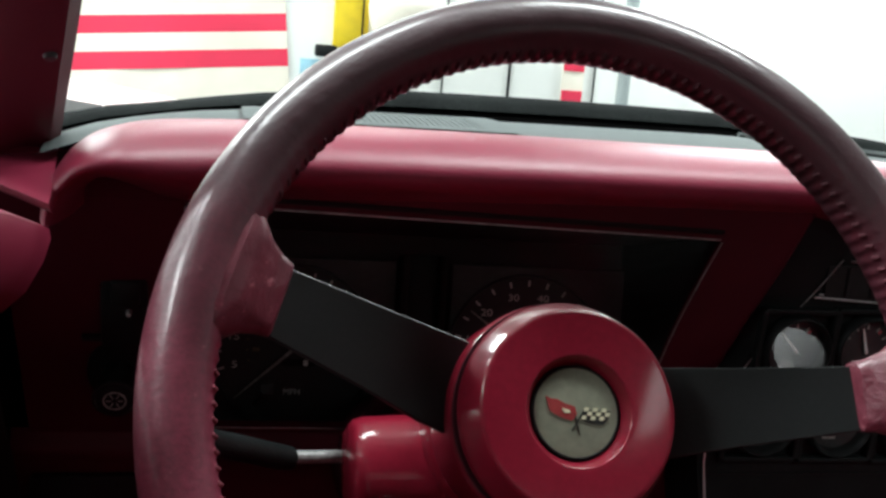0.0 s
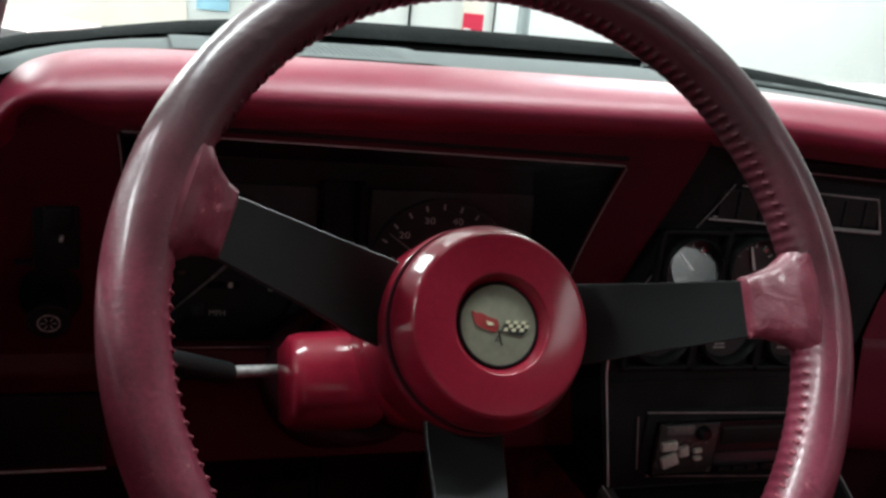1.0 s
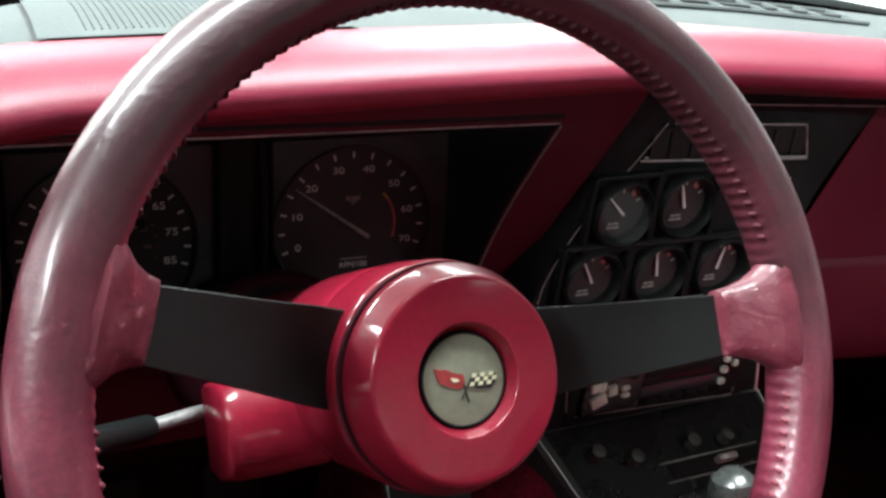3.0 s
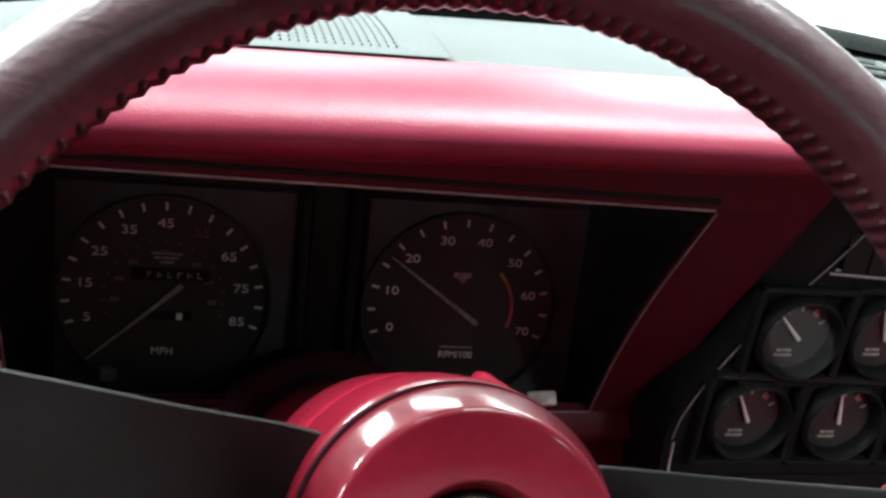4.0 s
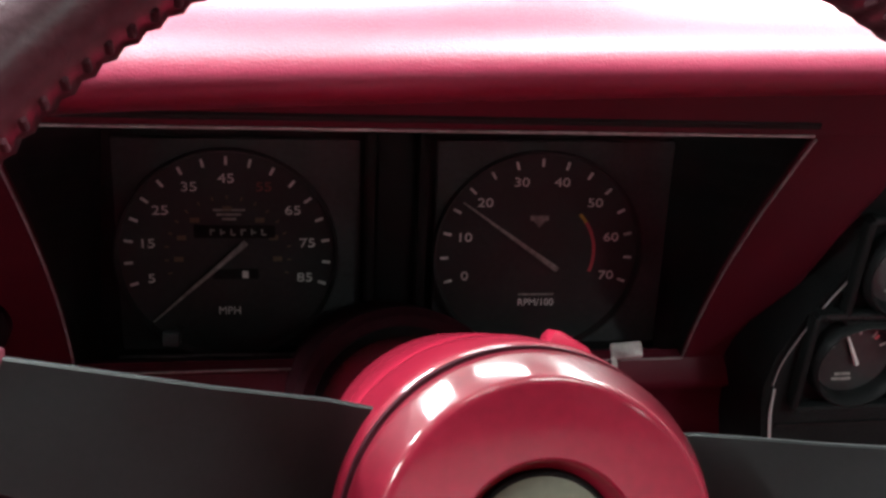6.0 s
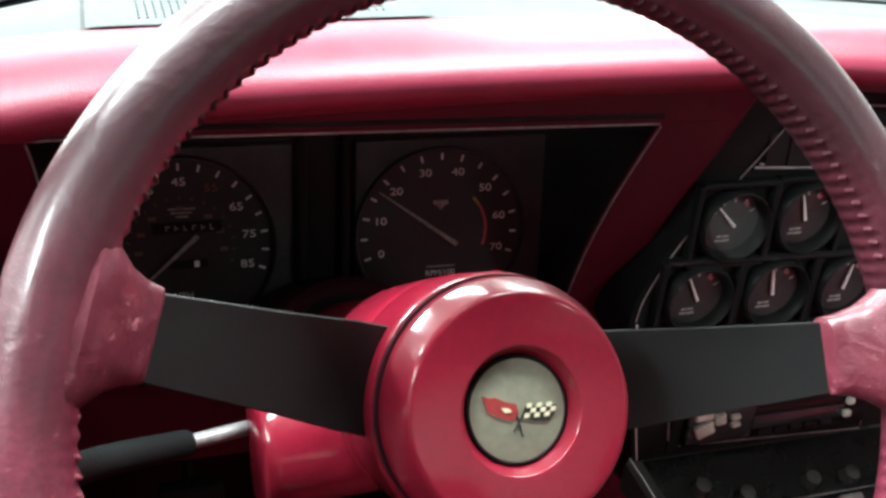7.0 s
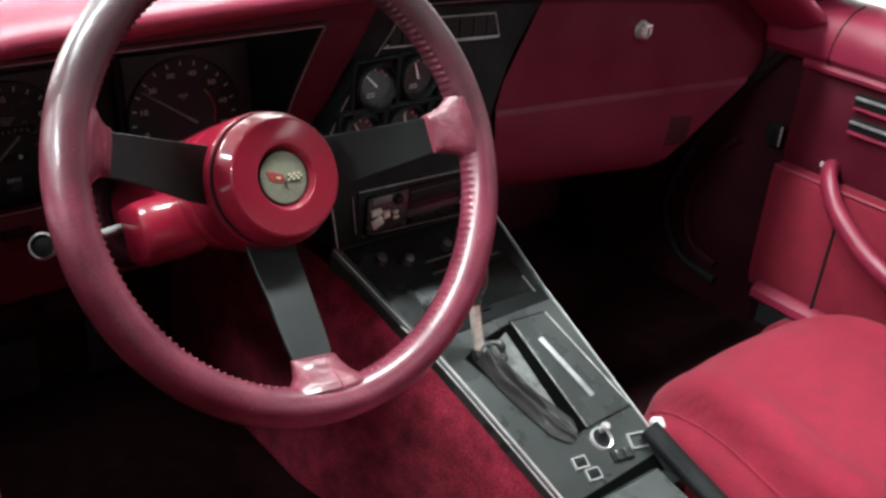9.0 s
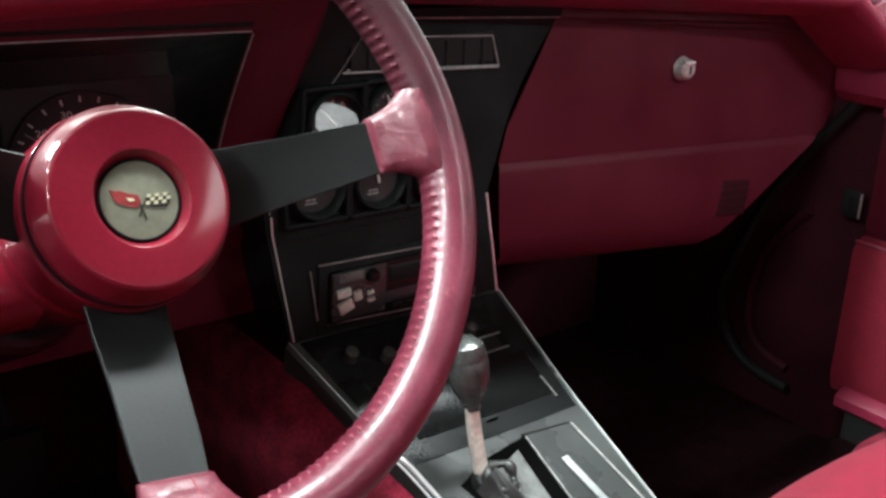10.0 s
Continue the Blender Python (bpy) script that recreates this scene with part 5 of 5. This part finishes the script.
def seat(side):
    s = thing("bucket_seat", "bright red velour passenger seat cushion" if side > 0 else "red velour driver's seat cushion", "car seat", group="car seats")
    cx = 0.350 if side > 0 else -0.335
    zt, y0 = (0.425, 0.054) if side > 0 else (0.422, -0.012)
    w = 0.228 if side > 0 else 0.222

    def seam_at(v):
        return float(np.interp(v, (0.0, 0.06, 0.2, 0.4, 1.0), (0.52, 0.58, 0.70, 0.78, 0.80)))

    def at(u, v, lift=0.0):
        nose = max(0.0, 1 - v / 0.26)
        seam = seam_at(v)
        out = max(0.0, abs(u) - seam)
        step = min(1.0, out / 0.10)
        edge = max(0.0, (abs(u) - 0.80) / 0.20)
        z = zt + 0.012 * (1 - u * u) - 0.098 * nose ** 2.4 - 0.03 * v
        z -= 0.036 * step * step * (3 - 2 * step) * min(1.0, 0.45 + v * 4) + 0.020 * out + 0.045 * edge ** 2.2
        z += 0.010 * math.exp(-((abs(u) - seam + 0.10) / 0.10) ** 2) * (1 - 0.7 * nose)
        z += 0.004 * noise.noise(Vector((u * 3 + side, v * 5, 2.0)))
        return Vector((cx + u * w, y0 - 0.56 * v - 0.060 * abs(u) ** 3, z + lift))

    rows = []
    for i in range(57):
        u = i / 56 * 2 - 1
        row = [at(u, (j / 39) ** 1.35) for j in range(40)]
        front = row[0]
        rows.append([Vector((front.x, front.y - 0.012, zt - 0.25)), Vector((front.x, front.y - 0.004, zt - 0.14))] + row)
    rows = [[Vector((p.x, p.y, zt - 0.25)) for p in rows[0]]] + rows + [[Vector((p.x, p.y, zt - 0.25)) for p in rows[-1]]]
    part("cushion", grid(rows), VELOUR, s, "plump red velour cushion", 3.0)
    for k in (-1, 1):
        path = [(seam_at(v) + 0.095, v) for v in np.linspace(0.95, 0.02, 26)]
        part("piping", tube([at(k * u, v, 0.001) for u, v in path], 0.0022, 6), VELOUR, s)
    rows = []
    for i in range(13):
        u = i / 12 * 2 - 1
        rows.append([(cx + u * w * (1 - 0.08 * v), y0 - 0.50 - 0.16 * v + 0.03 * u * u, zt - 0.06 + 0.56 * v) for v in np.linspace(0, 1, 9)] + [(cx + u * w * 0.9, y0 - 0.80, zt + 0.48), (cx + u * w * 0.9, y0 - 0.72, zt - 0.1)])
    part("backrest", grid(rows), VELOUR, s, "red velour backrest", 0.9)
    return s


# ---- the car's shell ----


def shell():
    # pillar trims beside the windscreen
    for side in (-1, 1):
        p = thing("pillar_trim", "dark red windscreen pillar trim fixed with a screw", "pillar trim", group="pillar trims")
        a, b = (Vector((-0.612, 0.262, 0.832)), Vector((-0.510, -0.215, 1.135))) if side < 0 else (Vector((0.600, 0.225, 0.766)), Vector((0.515, -0.215, 1.085)))
        rows = []
        for k in range(9):
            q = a.lerp(b, k / 8)
            wd = (0.048 + 0.016 * (1 - k / 8)) * (1.0 if side < 0 else 1.45)
            low = 0.47 * wd * max(0.0, 1 - k / 1.5) if side < 0 else 0.0
            rows.append([q + Vector((side * dx * wd, dy, dz - low * dx)) for dx, dy, dz in ((0.0, 0.012, -0.004), (0.05, -0.004, -0.004), (0.5, -0.020, 0.0), (1.0, -0.014, 0.010), (1.25, 0.02, 0.02), (0.6, 0.04, 0.02), (0.1, 0.03, 0.008))])
        part("trim", grid(rows, closed_v=True, caps=True), VINYL_PLASTIC, p, smooth=0.7)
        q = Vector((-0.5857, 0.0978, 0.9276)) if side < 0 else Vector((0.5998, 0.0464, 0.8831))
        part("screw", lathe(((0.0, 0.0014), (0.0026, 0.0011), (0.0034, -0.001)), 16, look(q, q + Vector((0.17 * side, 0.52, 0.83)))), CONSOLE, p, "small dark trim screw")
    h = thing("windscreen_header", "red header rail above the windscreen", "roof rail")
    bm = tube(spline([(-0.53, -0.20, 1.13), (-0.3, -0.155, 1.15), (0, -0.14, 1.155), (0.3, -0.155, 1.15), (0.53, -0.20, 1.13)], 6), 0.03, 12, squash=0.6)
    part("rail", bm, VINYL_PLASTIC, h)
    # windscreen
    rows = []
    for u in np.linspace(-1, 1, 24):
        x0, x1 = 0.62 * u, 0.53 * u
        y0, y1 = 0.45 - 0.31 * x0 * x0, -0.14 - 0.2 * x1 * x1
        rows.append([(x0 + (x1 - x0) * t, y0 + (y1 - y0) * t, 0.895 + 0.26 * t - 0.06 * t * (t - 1) * -1 * -1) for t in np.linspace(0, 1, 6)])
    g = thing("windscreen", "clear curved glass windscreen above the dash", "windscreen")
    pane = part("pane", grid(rows), GLASS, g, "", 0)
    pane.visible_shadow = False
    part("top_seal", tube([r[-1] for r in rows], 0.006, 8), BLACK_DEEP, g, "black rubber seal")
    # bonnet and wings
    b = thing("bonnet", "white painted car bonnet beyond the windscreen", "car bonnet")
    for name, x0, x1, n in (("wing", -0.84, -0.523, 7), ("panel", -0.52, 0.52, 17), ("wing", 0.523, 0.84, 7)):
        rows = []
        for x in np.linspace(x0, x1, n):
            bulge = 0.03 * math.exp(-((abs(x) - 0.66) / 0.14) ** 2) + 0.012 * math.exp(-(x / 0.25) ** 2)
            line = [(x, y, z + bulge * (1 - (y - 0.5) / 2.5)) for y, z in ((0.46 - 0.31 * x * x, 0.862), (0.58, 0.862), (0.9, 0.835), (1.2, 0.805), (1.5, 0.765), (1.8, 0.70), (1.95, 0.62))]
            rows.append([(x, line[0][1], line[0][2] - 0.012)] + line + [(x, 1.95, 0.60)])
        edge = [[(px, py, pz - 0.010) for px, py, pz in r] for r in (rows[0], rows[-1])]
        part(name, grid([edge[0]] + rows + [edge[1]]), WHITE_PAINT, b, "" if name == "panel" else "white front wing", 1.0)
    # body sides, tail and underside, which close the cabin
    c = thing("body_shell", "white car body closing the cabin", "car body", kind="structure")
    part("side", box(-0.83, -0.3, 0.50, 0.06, 4.2, 0.52, 0.02), WHITE_PAINT, c)
    part("side", box(0.83, -0.3, 0.50, 0.06, 4.2, 0.52, 0.02), WHITE_PAINT, c)
    part("tail", box(0, -1.7, 0.55, 1.6, 1.2, 0.5, 0.05), WHITE_PAINT, c)
    part("underside", box(0, -0.3, 0.20, 1.7, 4.2, 0.04), BLACK_DEEP, c)
    part("roof_bar", box(0, -0.48, 1.17, 0.10, 0.62, 0.03, 0.01), VINYL_PLASTIC, c)
    rows = []
    for x in np.linspace(0.052, 0.515, 9):
        top = 1.180 - 0.10 * (x - 0.05) ** 2
        y0, y1 = -0.165 - 0.2 * x * x, -0.79 - 0.03 * x
        rows.append([(-x, y1, top), (-x, y0, top - 0.012), (-x, y0, top - 0.024), (-x, y1, top - 0.014)])
    part("roof_panel", grid(rows, closed_v=True, caps=True), DARKENED_RED, c, "removable roof panel", 0.5)
    for x in (-0.74, 0.74):
        for y in (1.25, -1.45):
            turn = pose(x, y, 0.32, 0, 90, 0)
            w = part("wheel", lathe(((0.19, -0.10), (0.30, -0.10), (0.318, -0.085), (0.32, 0.0), (0.318, 0.085), (0.30, 0.10), (0.19, 0.10)), 48, turn), BLACK_DEEP, c, "black tyre", 0.5)
            part("rim", lathe(((0.0, -0.07), (0.06, -0.075), (0.17, -0.06), (0.192, -0.10), (0.192, 0.10), (0.17, 0.06), (0.06, 0.075), (0.0, 0.07)), 32, turn), DULL_CHROME, w)
    part("cowl", box(0, 0.60, 0.812, 1.60, 0.39, 0.05, 0.01), BLACK_DEEP, c)
    part("rear_bulkhead", box(0, -0.98, 0.60, 1.36, 0.04, 0.55, 0.01), CARPET, c)
    part("rear_hoop", tube(spline([(-0.64, -0.86, 0.72), (-0.60, -0.84, 1.0), (-0.45, -0.80, 1.16), (0, -0.79, 1.18), (0.45, -0.80, 1.16), (0.60, -0.84, 1.0), (0.64, -0.86, 0.72)], 6), 0.05, 10), VINYL_PLASTIC, c)
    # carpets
    tagged(part("cabin_floor", box(0, 0.0, 0.225, 1.34, 1.95, 0.02), FLOOR_BLACK, None), "near-black reddish cabin floor", "car floor", kind="structure")
    # the firewall's colour carries the shade under the dash
    w = tagged(part("firewall", box(0, 0.66, 0.52, 1.34, 0.04, 0.56), DARKENED_RED, None), "carpeted firewall, its red darkened for footwell shade", "firewall", kind="structure")
    t = thing("tunnel_carpet", "red carpet over the transmission tunnel", "carpet")
    rows = []
    for y in np.linspace(-0.75, 0.62, 36):
        yy = max(min(y, 0.25), -0.55)
        xl = float(np.interp(yy, [p[1] for p in CON_L[::-1]], [p[0] for p in CON_L[::-1]]))
        top = max(0.30, con_at(0, yy).z - 0.017)
        rows.append([(xl - 0.048, y, 0.236), (xl - 0.046, y, 0.250), (xl - 0.038, y, 0.5 * top + 0.14), (xl - 0.027, y, top - 0.035), (xl - 0.016, y, top - 0.006), (xl - 0.006, y, top), (xl + 0.01, y, top - 0.02), (0.10, y, top - 0.03), (0.108, y, top - 0.05), (0.118, y, 0.26), (0.120, y, 0.236)])
    part("carpet", grid(rows), CARPET, t, smooth=0.8)
    sc = thing("sill_carpet", "red carpet along the door sill", "carpet")
    part("carpet", box(0.590, -0.31, 0.270, 0.10, 0.82, 0.08, 0.02), CARPET, sc)
    for side in (-1, 1):
        k = thing("kick_panel", "kick panel at the front of the footwell, red darkened for shade", "kick panel", group="kick panels")
        # footwell shade is put into the panel's red
        part("panel", box(side * 0.665, 0.43, 0.52, 0.03, 0.50, 0.60, 0.01), DARKENED_RED, k)
        line = [(side * 0.634, y, z) for y, z in ((0.178, 0.758), (0.216, 0.701), (0.284, 0.608), (0.325, 0.540), (0.360, 0.460), (0.378, 0.390), (0.360, 0.335), (0.320, 0.300), (0.25, 0.288))]
        part("weatherstrip", tube(spline(line, 5), 0.008, 10, up=(1, 0, 0)), BLACK_DEEP, k, "black rubber door seal")
        line = [(side * 0.642, y, z) for y, z in ((0.262, 0.545), (0.288, 0.518), (0.324, 0.465), (0.335, 0.402), (0.329, 0.350), (0.305, 0.324), (0.26, 0.312))]
        part("inner_lip", tube(spline(line, 5), 0.007, 10, up=(1, 0, 0)), DARKENED_RED, k, "rounded lip in shade-darkened red")
    for x0 in (-0.44, -0.32):
        p = thing("pedal", "black rubber pedal in the footwell", "pedal", group="pedals")
        part("pad", box(x0, 0.50, 0.37, 0.06, 0.02, 0.08, 0.006), BLACK_DEEP, p)
        part("arm", tube([(x0, 0.51, 0.38), (x0, 0.60, 0.55)], 0.006, 8), BLACK, p)


# ---- the garage ----


def garage():
    # floor, ceiling and unseen walls are kept dark to cut the fill light
    tagged(part("floor", box(0, 0, -0.05, 9.0, 11.0, 0.1), CONCRETE, None), "grey concrete garage floor", "floor", kind="structure")
    tagged(part("ceiling", box(0, 0, 3.05, 9.0, 11.0, 0.1), WALL_DIM, None), "unseen garage ceiling, greyed to cut fill light", "ceiling", kind="structure")
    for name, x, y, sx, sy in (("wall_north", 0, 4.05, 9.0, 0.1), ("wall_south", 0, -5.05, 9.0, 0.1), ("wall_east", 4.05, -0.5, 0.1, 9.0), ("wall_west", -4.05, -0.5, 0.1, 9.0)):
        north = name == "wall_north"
        tagged(part(name, box(x, y, 1.5, sx, sy, 3.0), WALL if north else WALL_DIM, None), "white painted garage wall" if north else "unseen garage wall, greyed to cut fill light", "wall", kind="structure")
    for px, py, lx, ly, power in LAMPS:
        along = lx > ly
        # the added fill lamps get a tube fitting too
        l = thing("ceiling_light", "unseen ceiling tube fitting, some added only as fill", "ceiling light", group="ceiling lights")
        part("tray", box(px, py, 2.97, 1.36 if along else 0.34, 0.34 if along else 1.36, 0.06, 0.01), WALL, l)
        for dx in (-0.07, 0.07):
            part("tube", tube([(px - 0.62, py + dx, 2.935), (px + 0.62, py + dx, 2.935)] if along else [(px + dx, py - 0.62, 2.935), (px + dx, py + 0.62, 2.935)], 0.013, 10), glow("tube_glow", (0.95, 1.0, 0.97), 4.0) if "tube_glow" not in bpy.data.materials else bpy.data.materials["tube_glow"], l)
    red = material("flag_red", (0.72, 0.03, 0.08), 0.8, vary=0.1, vary_size=5)
    cream = material("flag_cream", (0.78, 0.72, 0.62), 0.8, vary=0.1, vary_size=5)
    yellow = material("yellow_board", (0.85, 0.62, 0.02), 0.5)
    m = Matrix.Translation((-0.239, 3.992, 0.8005)) @ pose(0, 0, 0, 0, -5.6, 0)
    fl = thing("wall_flag", "red and white striped flag hanging on the wall", "flag", m)
    h = 0.0715
    for i in range(9):
        rows = [[(-x, -0.004 + 0.004 * math.sin(x * 9 + z * 6), z) for z in (i * h, i * h + h)] for x in np.linspace(0, 1.35, 30)]
        part("stripe", grid(rows), red if i % 2 == 0 else cream, fl, smooth=0)
    part("hem", grid([[(-x, -0.004, z) for z in (-0.16, -0.001)] for x in np.linspace(0, 1.35, 30)]), cream, fl, smooth=0)
    b = thing("yellow_board", "tall yellow board against the wall", "board")
    part("board", box(0.011, 3.975, 1.3565, 0.145, 0.03, 0.92, 0.004), yellow, b)
    part("edge", box(0.056, 3.958, 1.3565, 0.006, 0.03, 0.92), BLACK_DEEP, b)
    s = thing("stuffed_toy", "plain pale stuffed toy sitting against the wall", "soft toy")
    rows = []
    for i in range(13):
        v = i / 12
        r = 0.16 * math.sin(math.pi * min(v * 0.98 + 0.02, 1)) ** 0.6 * (1.0 if v < 0.6 else 0.85)
        rows.append([(0.2245 + r * math.cos(a), 3.86 + r * 0.6 * math.sin(a), 0.845 + 0.46 * v) for a in np.linspace(0, 2 * math.pi, 20, endpoint=False)])
    part("body", grid(rows, closed_v=True, caps=True), cream, s, smooth=3.0)
    d = thing("black_box", "small black object on a shelf edge", "box")
    part("body", box(-0.090, 3.95, 0.8765, 0.09, 0.06, 0.05, 0.01), BLACK, d)
    d = thing("blue_card", "pale blue card on the wall", "card")
    part("sheet", box(-0.125, 3.992, 0.7725, 0.13, 0.008, 0.13), material("pale_blue", (0.35, 0.62, 0.75), 0.7), d)
    d = thing("red_sign", "small red and white sign on the wall", "sign")
    part("panel", box(1.0105, 3.99, 0.777, 0.10, 0.01, 0.30, 0.002), cream, d)
    part("red_field", box(1.0105, 3.984, 0.732, 0.095, 0.006, 0.12), red, d)
    part("red_field", box(1.0105, 3.984, 0.902, 0.095, 0.006, 0.05), red, d)
    part("white_patch", box(0.9825, 3.979, 0.712, 0.03, 0.006, 0.03), WALL, d)
    d = thing("grey_pole", "grey metal pole beside the wall", "pole")
    part("pole", tube([(1.196, 3.85, 0.0), (1.196, 3.85, 3.0)], 0.028, 12), material("grey_metal", (0.30, 0.34, 0.34), 0.5), d)
    for x, w, mat in ((0.719, 0.010, BLACK), (0.422, 0.006, CONSOLE), (0.277, 0.006, CONSOLE), (1.112, 0.006, CONSOLE)):
        d = tagged(part("trim", box(x, 3.995, 1.5, w, 0.012, 3.0), mat, None), "thin dark strip between wall panels", "trim", kind="structure")


steering_wheel()
steering_column()
dashboard()
light_switch()
instrument_cluster()
centre_stack()
radio()
centre_console()
shift_lever()
console_fittings()
glove_box()
car_door(1)
car_door(-1)
seat(1)
seat(-1)
shell()
garage()
